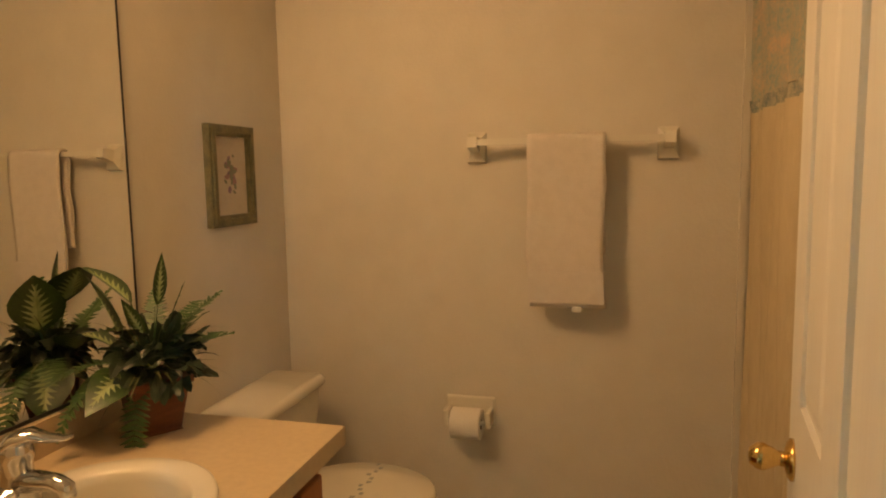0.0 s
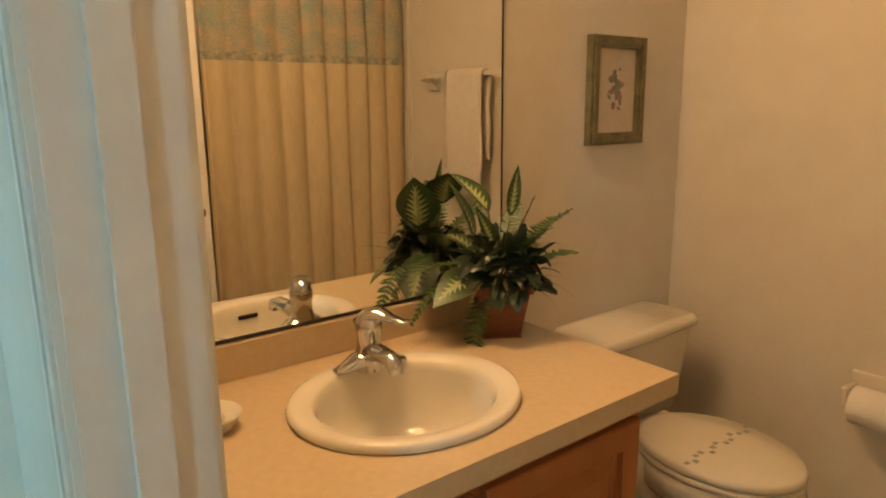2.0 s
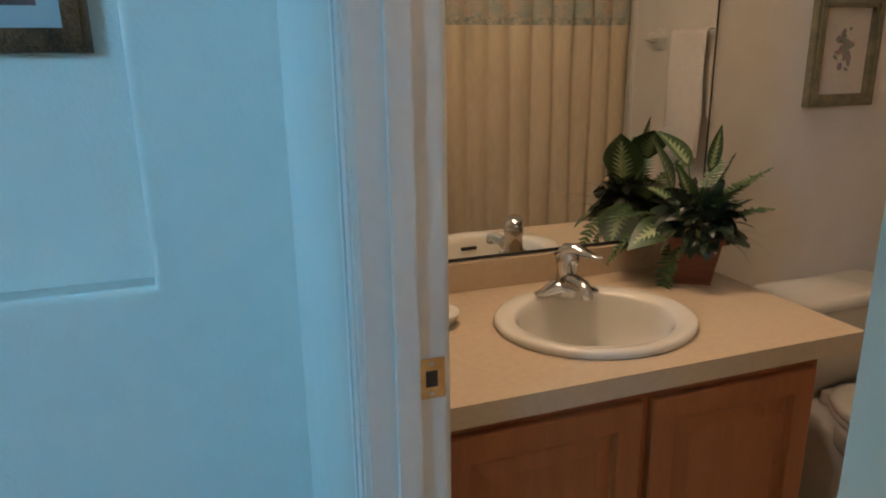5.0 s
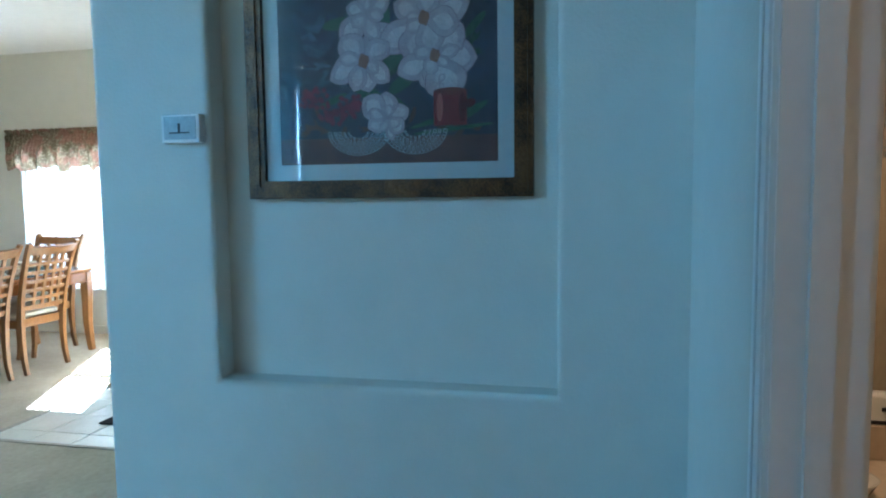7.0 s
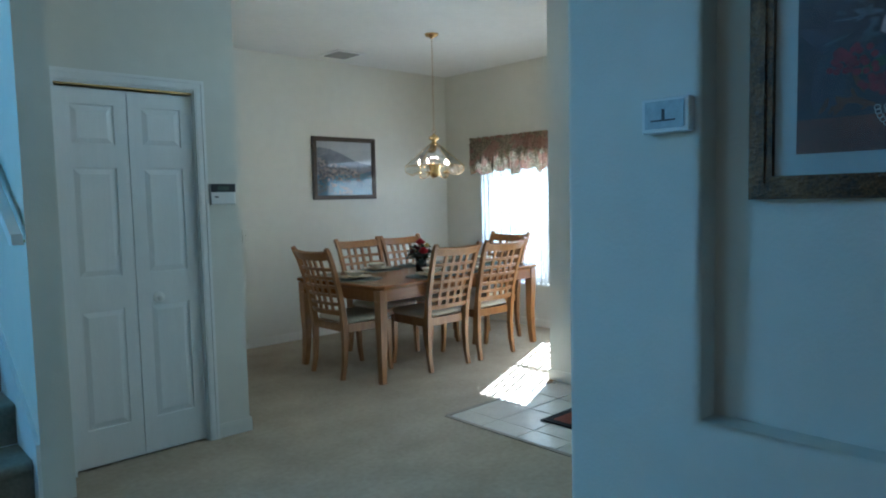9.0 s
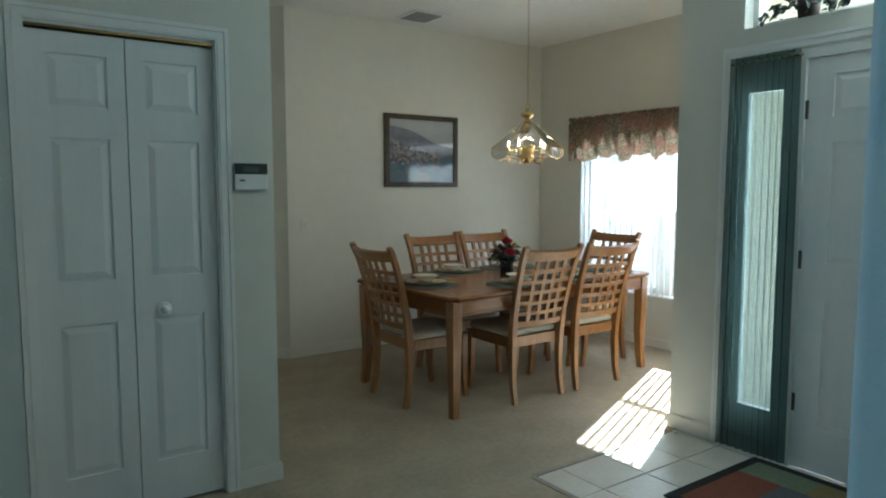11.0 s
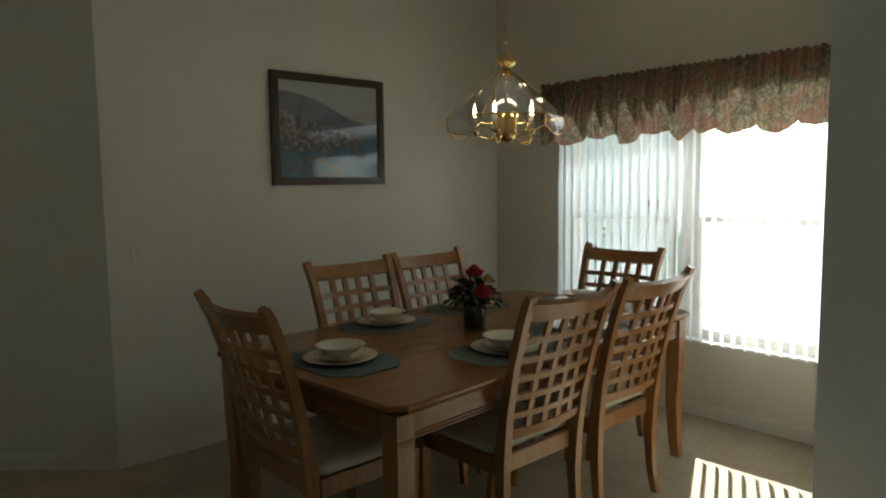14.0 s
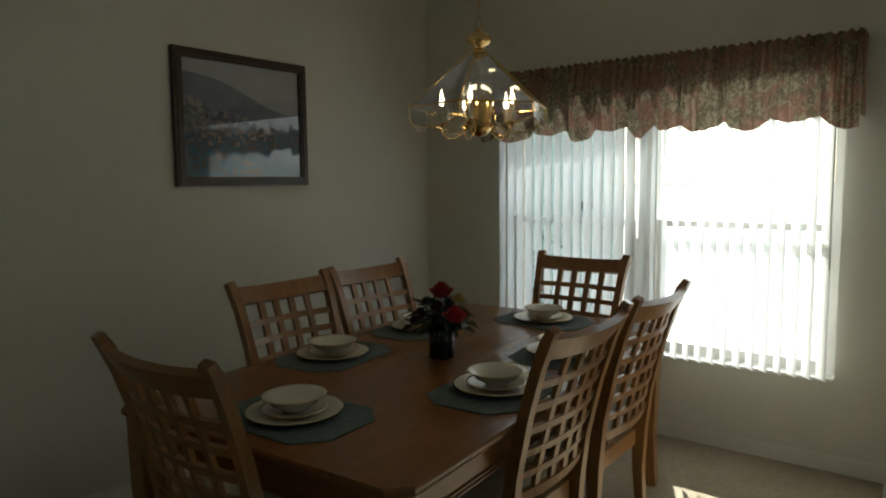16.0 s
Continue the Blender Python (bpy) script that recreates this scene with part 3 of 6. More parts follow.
# ---- dining furniture ----
def make_chair(m, label):
    """Oak dining chair, its front towards +y, with its seat centre over the origin."""
    chair = thing("dining_chair", label, "chair", m, "chairs round the table")
    for s in (-1, 1):
        path = [(s * 0.212, -0.245, 0), (s * 0.210, -0.222, 0.12), (s * 0.210, -0.212, 0.28), (s * 0.213, -0.215, 0.44), (s * 0.219, -0.238, 0.605), (s * 0.227, -0.282, 0.79), (s * 0.235, -0.328, 0.938), (s * 0.240, -0.358, 1.010), (s * 0.244, -0.378, 1.046)]
        size = [(0.030, 0.030), (0.033, 0.034), (0.036, 0.042), (0.038, 0.050), (0.036, 0.040), (0.034, 0.034), (0.034, 0.032), (0.038, 0.032), (0.038, 0.024)]
        part("back_leg", bevelled(sweep(bmesh.new(), path, size), 0.004, 1), WOOD, chair)
        legs = [(s * 0.205, 0.245, 0), (s * 0.207, 0.228, 0.12), (s * 0.208, 0.222, 0.26), (s * 0.208, 0.222, 0.43)]
        part("front_leg", bevelled(sweep(bmesh.new(), legs, [(0.028, 0.028), (0.032, 0.032), (0.038, 0.038), (0.042, 0.042)]), 0.004, 1), WOOD, chair)
    part("seat_frame", bevelled(boxes((-0.19, 0.19, -0.205, -0.183, 0.37, 0.438), (-0.186, 0.186, 0.215, 0.238, 0.37, 0.438), (-0.225, -0.203, -0.183, 0.20, 0.37, 0.438), (0.203, 0.225, -0.183, 0.20, 0.37, 0.438)), 0.003, 1), WOOD, chair)
    seat = bmesh.new()
    rings = []
    for inset, z in ((0.012, 0.440), (0, 0.450), (0, 0.468), (0.012, 0.482), (0.05, 0.492), (0.12, 0.496)):
        w, f, b = 0.222 - inset, 0.245 - inset, -0.178 + inset
        corner = 0.03
        ring = []
        for cx, cy, a0 in ((w - corner, f - corner, 0), (-w + corner, f - corner, 90), (-w + corner, b + corner, 180), (w - corner, b + corner, 270)):
            for q in range(4):
                a = radians(a0 + q * 30)
                ring.append(seat.verts.new((cx + corner * math.cos(a), cy + corner * math.sin(a), z)))
        rings.append(ring)
    for a, b in zip(rings, rings[1:]):
        for k in range(16):
            seat.faces.new((a[k], a[(k + 1) % 16], b[(k + 1) % 16], b[k]))
    seat.faces.new(rings[0])
    seat.faces.new(rings[-1])
    part("seat", seat, CUSHION, chair, "padded cream fabric seat", smooth=True)

    def back_y(z):
        zs, ys = (0.44, 0.605, 0.79, 0.938, 1.010, 1.046), (-0.215, -0.238, -0.282, -0.328, -0.358, -0.378)
        return float(np.interp(z, zs, ys))

    def curve(u):
        return -0.030 * (1 - u * u)
    top = bmesh.new()
    sweep(top, [(-0.236 + 0.472 * i / 12, back_y(0.995) + curve(-1 + i / 6), 0.982 + 0.010 * abs(-1 + i / 6) ** 2) for i in range(13)], (0.072, 0.024), (0, 0.52, -0.85))
    part("top_rail", bevelled(top, 0.005, 2), WOOD, chair, "curved oak top rail")
    lowest, highest, n = 0.530, 0.948, 6
    for j in range(n + 1):
        z = lowest + (highest - lowest) * j / n
        if j == n:
            continue
        bm = sweep(bmesh.new(), [(-0.219 + 0.438 * i / 8, back_y(z) + curve(-1 + i / 4), z) for i in range(9)], (0.040 if j == 0 else 0.025, 0.014), (0, 0.3, -0.95))
        part("back_rail", bm, WOOD, chair)
    for k in (-1.5, -0.5, 0.5, 1.5):
        bm = sweep(bmesh.new(), [(k * 0.079, back_y(z) + curve(k * 0.36) + 0.0015, z) for z in np.linspace(lowest, highest + 0.01, 7)], (0.028, 0.014), (1, 0, 0))
        part("back_slat", bm, WOOD, chair)
    return chair


LABEL = "oak lattice-back dining chair with cream seat, at the table side"
END = "oak lattice-back dining chair with cream seat, at the table end"
chair = make_chair(pose(-3.80, -5.02, 0, 0, 0, 180), LABEL)
for x, y, a, text in ((-4.375, -5.02, 180, LABEL), (-3.815, -5.69, 0, LABEL), (-4.365, -5.72, 0, LABEL), (-3.21, -5.335, 90, END), (-4.91, -5.40, -90, END)):
    tagged(copy_thing(chair, pose(x, y, 0, 0, 0, a)), text)

table = thing("dining_table", "rectangular golden oak dining table with tapered sabre legs, on beige carpet", "table", pose(-4.044, -5.363, 0, 0, 0, 3.5))
TL, TW = 1.02, 0.56
outline = [(-TL, -TW + 0.05), (-TL + 0.05, -TW), (TL - 0.05, -TW), (TL, -TW + 0.05), (TL, TW - 0.05), (TL - 0.05, TW), (-TL + 0.05, TW), (-TL, TW - 0.05)]
top = bmesh.new()
rings = []
for inset, z in ((0.022, 0.722), (0.018, 0.730), (0.004, 0.736), (0.0, 0.744), (0.0, 0.754), (0.005, 0.760), (0.06, 0.7605)):
    rings.append([top.verts.new((x - inset * (1 if x > 0 else -1), y - inset * (1 if y > 0 else -1), z)) for x, y in outline])
for a, b in zip(rings, rings[1:]):
    for k in range(8):
        top.faces.new((a[k], a[(k + 1) % 8], b[(k + 1) % 8], b[k]))
top.faces.new(rings[0])
top.faces.new(rings[-1])
part("tabletop", top, TABLE_WOOD, table, "polished oak top with a moulded edge")
for a in ((-TL + 0.07, TL - 0.07, -TW + 0.04, -TW + 0.062, 0.63, 0.722), (-TL + 0.07, TL - 0.07, TW - 0.062, TW - 0.04, 0.63, 0.722), (-TL + 0.04, -TL + 0.062, -TW + 0.07, TW - 0.07, 0.63, 0.722), (TL - 0.062, TL - 0.04, -TW + 0.07, TW - 0.07, 0.63, 0.722)):
    part("apron", bevelled(boxes(a), 0.002, 1), TABLE_WOOD, table)
for s in (-1, 1):
    for z in (0.637, 0.650):
        part("bead", bevelled(boxes((-TL + 0.10, TL - 0.10, s * (TW - 0.038) - 0.004, s * (TW - 0.038) + 0.004, z - 0.004, z + 0.004)), 0.002, 1), TABLE_WOOD, table)
        part("bead", bevelled(boxes((s * (TL - 0.038) - 0.004, s * (TL - 0.038) + 0.004, -TW + 0.10, TW - 0.10, z - 0.004, z + 0.004)), 0.002, 1), TABLE_WOOD, table)
for sx in (-1, 1):
    for sy in (-1, 1):
        x, y = sx * (TL - 0.065), sy * (TW - 0.065)
        part("leg_bead", bevelled(boxes((x - 0.0395, x + 0.0395, y - 0.0395, y + 0.0395, 0.632, 0.640)), 0.002, 1), WOOD, table)
        points = [(x + sx * 0.012, y + sy * 0.012, 0), (x + sx * 0.004, y + sy * 0.004, 0.10), (x - sx * 0.004, y - sy * 0.004, 0.28), (x, y, 0.50), (x, y, 0.722)]
        part("leg", bevelled(sweep(bmesh.new(), points, [(0.045, 0.045), (0.050, 0.050), (0.058, 0.058), (0.068, 0.068), (0.074, 0.074)]), 0.005, 1), WOOD, table)


# ---- bathroom ----
vanity = thing("vanity_cabinet", "oak vanity cabinet with two raised-panel doors", "cabinet", Matrix.Translation((-1.41, -0.065, 0)))
VD, VL = 0.535, 0.885
part("body", boxes((0.003, VD - 0.02, 0.003, 0.02, 0.10, 0.755), (0.003, VD - 0.02, VL - 0.02, VL - 0.003, 0.10, 0.755), (0.003, 0.012, 0.02, VL - 0.02, 0.10, 0.755), (0.012, VD - 0.02, 0.02, VL - 0.02, 0.10, 0.115), (0.003, VD - 0.08, 0.003, VL - 0.003, 0.0, 0.10)), CABINET_WOOD, vanity)
part("face_frame", boxes((VD - 0.02, VD, 0.003, 0.045, 0.10, 0.755), (VD - 0.02, VD, VL - 0.045, VL - 0.003, 0.10, 0.755), (VD - 0.02, VD, 0.045, VL - 0.045, 0.715, 0.755), (VD - 0.02, VD, 0.045, VL - 0.045, 0.10, 0.14), (VD - 0.02, VD, 0.42, 0.475, 0.14, 0.715)), CABINET_WOOD, vanity)
for y0, y1 in ((0.025, 0.435), (0.46, 0.865)):
    bm, loops = bmesh.new(), []
    for inset, x in ((0, VD + 0.001), (0, VD + 0.015), (0.003, VD + 0.018), (0.052, VD + 0.018), (0.056, VD + 0.007), (0.062, VD + 0.006), (0.092, VD + 0.0165)):
        loops.append([bm.verts.new((x, yy, zz)) for yy, zz in ((y0 + inset, 0.125 + inset), (y1 - inset, 0.125 + inset), (y1 - inset, 0.73 - inset), (y0 + inset, 0.73 - inset))])
    for p, q in zip(loops, loops[1:]):
        for i in range(4):
            bm.faces.new((p[i], p[(i + 1) % 4], q[(i + 1) % 4], q[i]))
    bm.faces.new(loops[-1])
    bm.faces.new(loops[0][::-1])
    part("door", bm, CABINET_WOOD, vanity, "raised-panel cabinet door")

# worktop with an oval hole, and backsplash
SINK = (-1.100, 0.408)
counter = thing("vanity_countertop", "beige laminate countertop with backsplash, on the vanity", "countertop", Matrix.Translation((0, 0, 0)))
X0, X1, Y0, Y1 = -1.409, -0.845, -0.063, 0.905
bm = bmesh.new()
N = 48
inner, outer = [], []
for z in (0.80, 0.757):
    ri, ro = [], []
    for k in range(N):
        a = 2 * math.pi * k / N
        c, s = math.cos(a), math.sin(a)
        ri.append(bm.verts.new((SINK[0] + 0.16 * c, SINK[1] + 0.19 * s, z)))
        reach = min(((X1 if c > 0 else X0) - SINK[0]) / c if abs(c) > 1e-6 else 9, ((Y1 if s > 0 else Y0) - SINK[1]) / s if abs(s) > 1e-6 else 9)
        ro.append([SINK[0] + reach * c, SINK[1] + reach * s])
    for cx, cy in ((X0, Y0), (X0, Y1), (X1, Y0), (X1, Y1)):
        near = min(range(N), key=lambda k: (ro[k][0] - cx) ** 2 + (ro[k][1] - cy) ** 2)
        ro[near] = [cx, cy]
    inner.append(ri)
    outer.append([bm.verts.new((x, y, z)) for x, y in ro])
for k in range(N):
    j = (k + 1) % N
    bm.faces.new((inner[0][k], inner[0][j], outer[0][j], outer[0][k]))
    bm.faces.new((inner[1][k], outer[1][k], outer[1][j], inner[1][j]))
    bm.faces.new((outer[0][k], outer[0][j], outer[1][j], outer[1][k]))
    bm.faces.new((inner[0][k], inner[1][k], inner[1][j], inner[0][j]))
part("worktop", bm, COUNTER, counter)
part("backsplash", boxes((-1.409, -1.39, -0.063, 0.905, 0.801, 0.876)), COUNTER, counter)

sink = thing("sink", "oval white porcelain drop-in sink", "sink", Matrix.Translation((SINK[0], SINK[1], 0.80)))
bowl = lathe(bmesh.new(), [(1.0, 0.001), (1.012, 0.008), (1.0, 0.015), (0.97, 0.018), (0.90, 0.015), (0.815, 0.0125), (0.785, 0.006), (0.765, -0.01), (0.745, -0.04), (0.68, -0.09), (0.5, -0.125), (0.25, -0.14), (0.09, -0.143), (0.09, -0.16), (0.28, -0.155), (0.55, -0.14), (0.74, -0.10), (0.80, -0.03), (0.82, 0.0)], 56, sx=0.200, sy=0.224)
part("bowl", bowl, PORCELAIN, sink, smooth=True)
part("drain", lathe(bmesh.new(), [(0.0, -0.140), (0.018, -0.139), (0.022, -0.142), (0.022, -0.15)], 24), CHROME, sink, "chrome drain", smooth=True)
# Block on the uncut bowl, black for the shade inside the overflow opening.
overflow = moved(bevelled(boxes((-0.004, 0.004, -0.028, 0.028, -0.006, 0.006)), 0.003), pose(0.149, 0.0, -0.025, 0, -12, 0))
part("overflow_slot", overflow, BLACK, sink, "black piece for the shade in the overflow slot")

faucet = thing("faucet", "single-lever chrome faucet on the sink's rear ledge", "faucet", pose(-1.253, 0.424, 0.812, 0, 0, -8))
base = bmesh.new()
sweep(base, [(0, -0.078, 0.004), (0, -0.06, 0.008), (0, -0.03, 0.018), (0, 0.0, 0.022), (0, 0.03, 0.018), (0, 0.06, 0.008), (0, 0.078, 0.004)], [(0.026, 0.010), (0.040, 0.016), (0.052, 0.036), (0.056, 0.044), (0.052, 0.036), (0.040, 0.016), (0.026, 0.010)], (1, 0, 0), 16)
part("base", base, CHROME, faucet, smooth=True)
part("body", lathe(bmesh.new(), [(0.034, 0.0), (0.031, 0.025), (0.026, 0.05), (0.0245, 0.072), (0.027, 0.077), (0.028, 0.094), (0.024, 0.108), (0.012, 0.116), (0, 0.118)], 28), CHROME, faucet, smooth=True)
part("spout", sweep(bmesh.new(), [(0.005, 0, 0.036), (0.05, 0, 0.046), (0.095, 0, 0.050), (0.118, 0, 0.044), (0.122, 0, 0.028)], [(0.050, 0.042), (0.042, 0.036), (0.035, 0.031), (0.032, 0.028), (0.027, 0.023)], (0, 1, 0), 16), CHROME, faucet, smooth=True)
part("lever", sweep(bmesh.new(), [(-0.018, -0.018, 0.096), (-0.003, -0.003, 0.113), (0.018, 0.017, 0.118), (0.037, 0.034, 0.108), (0.055, 0.052, 0.103), (0.064, 0.061, 0.106)], [(0.034, 0.018), (0.052, 0.028), (0.046, 0.026), (0.033, 0.016), (0.024, 0.010), (0.015, 0.007)], (-0.69, 0.72, 0), 14), CHROME, faucet, smooth=True)

soap = thing("soap_dish", "small white ribbed soap dish on the countertop", "soap dish", Matrix.Translation((-1.215, 0.078, 0.80)))
part("dish", lathe(bmesh.new(), [(0, 0.004), (0.034, 0.002), (0.036, 0.0), (0.040, 0.004), (0.052, 0.026), (0.055, 0.030), (0.051, 0.029), (0.038, 0.012), (0, 0.010)], 32), PORCELAIN, soap, smooth=True)
soap_bar = tagged(part("soap", moved(lathe(bmesh.new(), [(0, 0.011), (0.028, 0.013), (0.033, 0.02), (0.028, 0.029), (0, 0.031)], 24, sx=1, sy=0.7), Matrix.Translation((-1.215, 0.078, 0.80))), PORCELAIN, smooth=True), "small cream soap in its dish", "soap")

mirror = tagged(part("mirror", boxes((-1.4085, -1.404, -0.055, 0.932, 0.884, 2.02)), MIRROR), "large frameless mirror above the vanity", "mirror")
part("lower_edge", boxes((-1.404, -1.4025, -0.055, 0.932, 0.878, 0.886)), BLACK, mirror, "dark mirror edge channel")
part("side_edge", boxes((-1.404, -1.4028, 0.929, 0.934, 0.886, 2.02)), BLACK, mirror, "dark mirror edge")

# toilet
toilet = thing("toilet", "white two-piece toilet with closed lid in the corner", "toilet", pose(-1.40, 1.345, 0) @ Matrix.Diagonal((0.95, 1, 1, 1)))


def rounded_block(rings, n=8, corner=0.03):
    """Stacked rounded rectangles (x0, x1, y0, y1, z)."""
    bm, all_rings = bmesh.new(), []
    for x0, x1, y0, y1, z in rings:
        ring = []
        for cx, cy, a0 in ((x1 - corner, y1 - corner, 0), (x0 + corner, y1 - corner, 90), (x0 + corner, y0 + corner, 180), (x1 - corner, y0 + corner, 270)):
            for q in range(n):
                a = radians(a0 + q * 90 / (n - 1))
                ring.append(bm.verts.new((cx + corner * math.cos(a), cy + corner * math.sin(a), z)))
        all_rings.append(ring)
    for a, b in zip(all_rings, all_rings[1:]):
        for k in range(len(a)):
            bm.faces.new((a[k], a[(k + 1) % len(a)], b[(k + 1) % len(a)], b[k]))
    bm.faces.new(all_rings[0])
    bm.faces.new(all_rings[-1])
    return bm


part("tank", rounded_block([(0.015, 0.175, -0.185, 0.185, 0.385), (0.008, 0.195, -0.215, 0.215, 0.60), (0.005, 0.200, -0.222, 0.222, 0.668)]), PORCELAIN, toilet, smooth=True)
part("tank_lid", rounded_block([(0.003, 0.208, -0.228, 0.228, 0.669), (0.0, 0.215, -0.235, 0.235, 0.676), (0.0, 0.215, -0.235, 0.235, 0.694), (0.012, 0.203, -0.222, 0.222, 0.706)]), PORCELAIN, toilet, smooth=True)
part("bolt_cap", lathe(bmesh.new(), [(0.014, 0.0), (0.013, 0.010), (0.006, 0.018), (0, 0.019)], 16, center=(0.30, -0.118)), PORCELAIN, toilet, smooth=True)


def egg(cx, length_back, length_front, width, z, n=40):
    return [(cx + (length_front if math.cos(2 * math.pi * k / n) > 0 else length_back) * math.cos(2 * math.pi * k / n), width * math.sin(2 * math.pi * k / n), z) for k in range(n)]


def loft(rings):
    bm = bmesh.new()
    vr = [[bm.verts.new(p) for p in r] for r in rings]
    for a, b in zip(vr, vr[1:]):
        for k in range(len(a)):
            bm.faces.new((a[k], a[(k + 1) % len(a)], b[(k + 1) % len(a)], b[k]))
    bm.faces.new(vr[0])
    bm.faces.new(vr[-1])
    return bm


part("bowl", loft([egg(0.38, 0.20, 0.140, 0.116, 0), egg(0.38, 0.20, 0.138, 0.114, 0.018), egg(0.38, 0.2, 0.120, 0.102, 0.04), egg(0.385, 0.2, 0.098, 0.090, 0.12), egg(0.39, 0.2, 0.086, 0.082, 0.20), egg(0.40, 0.2, 0.105, 0.094, 0.255), egg(0.42, 0.22, 0.19, 0.140, 0.29), egg(0.43, 0.235, 0.244, 0.164, 0.318), egg(0.43, 0.24, 0.250, 0.170, 0.36), egg(0.43, 0.24, 0.240, 0.166, 0.385)]), PORCELAIN, toilet, smooth=True)
part("seat", loft([egg(0.43, 0.235, 0.241, 0.168, 0.386), egg(0.43, 0.24, 0.245, 0.172, 0.392), egg(0.43, 0.24, 0.245, 0.172, 0.402), egg(0.43, 0.235, 0.239, 0.166, 0.406)]), PORCELAIN, toilet, smooth=True)
lid = part("lid", loft([egg(0.43, 0.235, 0.241, 0.168, 0.408), egg(0.43, 0.24, 0.246, 0.173, 0.414), egg(0.43, 0.238, 0.243, 0.170, 0.426), egg(0.43, 0.215, 0.235, 0.165, 0.433), egg(0.43, 0.12, 0.13, 0.09, 0.435)]), PORCELAIN, toilet, smooth=True)
part("bowl_rear", rounded_block([(0.06, 0.30, -0.10, 0.10, 0.0), (0.03, 0.30, -0.085, 0.085, 0.2), (0.0, 0.30, -0.16, 0.16, 0.33), (0.0, 0.30, -0.175, 0.175, 0.384)]), PORCELAIN, toilet, smooth=True)
for y in (-0.07, 0.07):
    part("hinge", bevelled(boxes((0.195, 0.235, y - 0.022, y + 0.022, 0.386, 0.425)), 0.006), PORCELAIN, toilet)
DECOR = material("lid_decor", (0.32, 0.33, 0.30), (0.22, 0.24, 0.24), 40, 0.4)
decor = bmesh.new()
for k in range(13):
    y = -0.152 + 0.304 * k / 12
    x = 0.44 + 0.012 * math.sin(k * 1.9)
    add_box(decor, x - 0.006 - 0.003 * (k % 2), x + 0.006, y - 0.008, y + 0.006, 0.4352, 0.4362)
part("decor", decor, DECOR, lid, "painted flower border")

# paper holder
holder = thing("toilet_paper_holder", "ceramic wall-mounted toilet paper holder", "toilet paper holder", Matrix.Translation((-0.731, 1.73, 0.552)))
part("backplate", bevelled(boxes((-0.085, 0.085, -0.014, 0, -0.055, 0.055)), 0.006), PORCELAIN, holder)
for s in (-1, 1):
    part("arm", bevelled(boxes((s * 0.072 - 0.009, s * 0.072 + 0.009, -0.085, -0.014, -0.032, 0.025)), 0.006), PORCELAIN, holder)
part("spindle", moved(lathe(bmesh.new(), [(0, -0.064), (0.008, -0.064), (0.008, 0.064), (0, 0.064)], 16), pose(0, -0.067, -0.017, 0, 90, 0)), PLASTIC, holder, smooth=True)
roll = thing("toilet_paper_roll", "partly used white toilet paper roll on the holder", "toilet paper", pose(-0.733, 1.663, 0.531, 0, 90, 0))
part("paper", lathe(bmesh.new(), [(0.019, -0.050), (0.051, -0.050), (0.052, -0.047), (0.052, 0.047), (0.051, 0.050), (0.019, 0.050), (0.019, -0.050)], 40), PAPER, roll, smooth=True)
part("core", lathe(bmesh.new(), [(0.0185, -0.049), (0.0185, 0.049), (0.0175, 0.049), (0.0175, -0.049), (0.0185, -0.049)], 30), material("cardboard", (0.18, 0.12, 0.07), (0.14, 0.09, 0.05), 30, 0.9), roll, "brown cardboard core", smooth=True)

# towel bar and towel
bar = thing("towel_bar", "ivory ceramic towel bar on the bathroom wall", "towel bar", Matrix.Translation((-0.40, 1.73, 1.46)))
for s in (-1, 1):
    part("bracket", bevelled(sweep(bmesh.new(), [(s * 0.30, 0, -0.01), (s * 0.30, -0.012, -0.01), (s * 0.30, -0.03, -0.004), (s * 0.30, -0.085, 0.006)], [(0.064, 0.100), (0.060, 0.094), (0.030, 0.046), (0.032, 0.034)], (1, 0, 0)), 0.006), PORCELAIN, bar)
part("bar", sweep(bmesh.new(), [(-0.30, -0.068, 0.005), (0.30, -0.068, 0.005)], (0.020, 0.020), (0, 1, 0)), PORCELAIN, bar)
towel = thing("bath_towel", "white towel folded in half over the towel bar", "towel", Matrix.Translation((-0.405, 1.662, 1.465)))
bm = bmesh.new()
cols, drop = 17, 26
pts = []
for i in range(cols):
    u = i / (cols - 1)
    x = -0.118 + 0.236 * u
    line = []
    for j in range(drop):
        z = -0.36 + 0.36 * j / (drop - 1)
        line.append((x + 0.004 * math.sin(j * 0.5), 0.022 + 0.002 * math.sin(9 * u + j * 0.3), z))
    for q in range(1, 8):
        a = math.pi * q / 8
        line.append((x, 0.022 * math.cos(a), 0.018 * math.sin(a)))
    for j in range(drop + 10):
        z = -0.52 * j / (drop + 9)
        line.append((x + 0.006 * math.sin(j * 0.22) * (j / drop), -0.022 - 0.004 * math.sin(6 * u + 1 + j * 0.1) - 0.006 * j / drop, z))
    pts.append([bm.verts.new(p) for p in line])
for a, b in zip(pts, pts[1:]):
    for j in range(len(a) - 1):
        bm.faces.new((a[j], a[j + 1], b[j + 1], b[j]))
cloth_sheet = part("cloth", bm, TOWEL, towel, smooth=True)
solid = cloth_sheet.modifiers.new("thickness", "SOLIDIFY")
solid.thickness, solid.offset = 0.007, 0.0
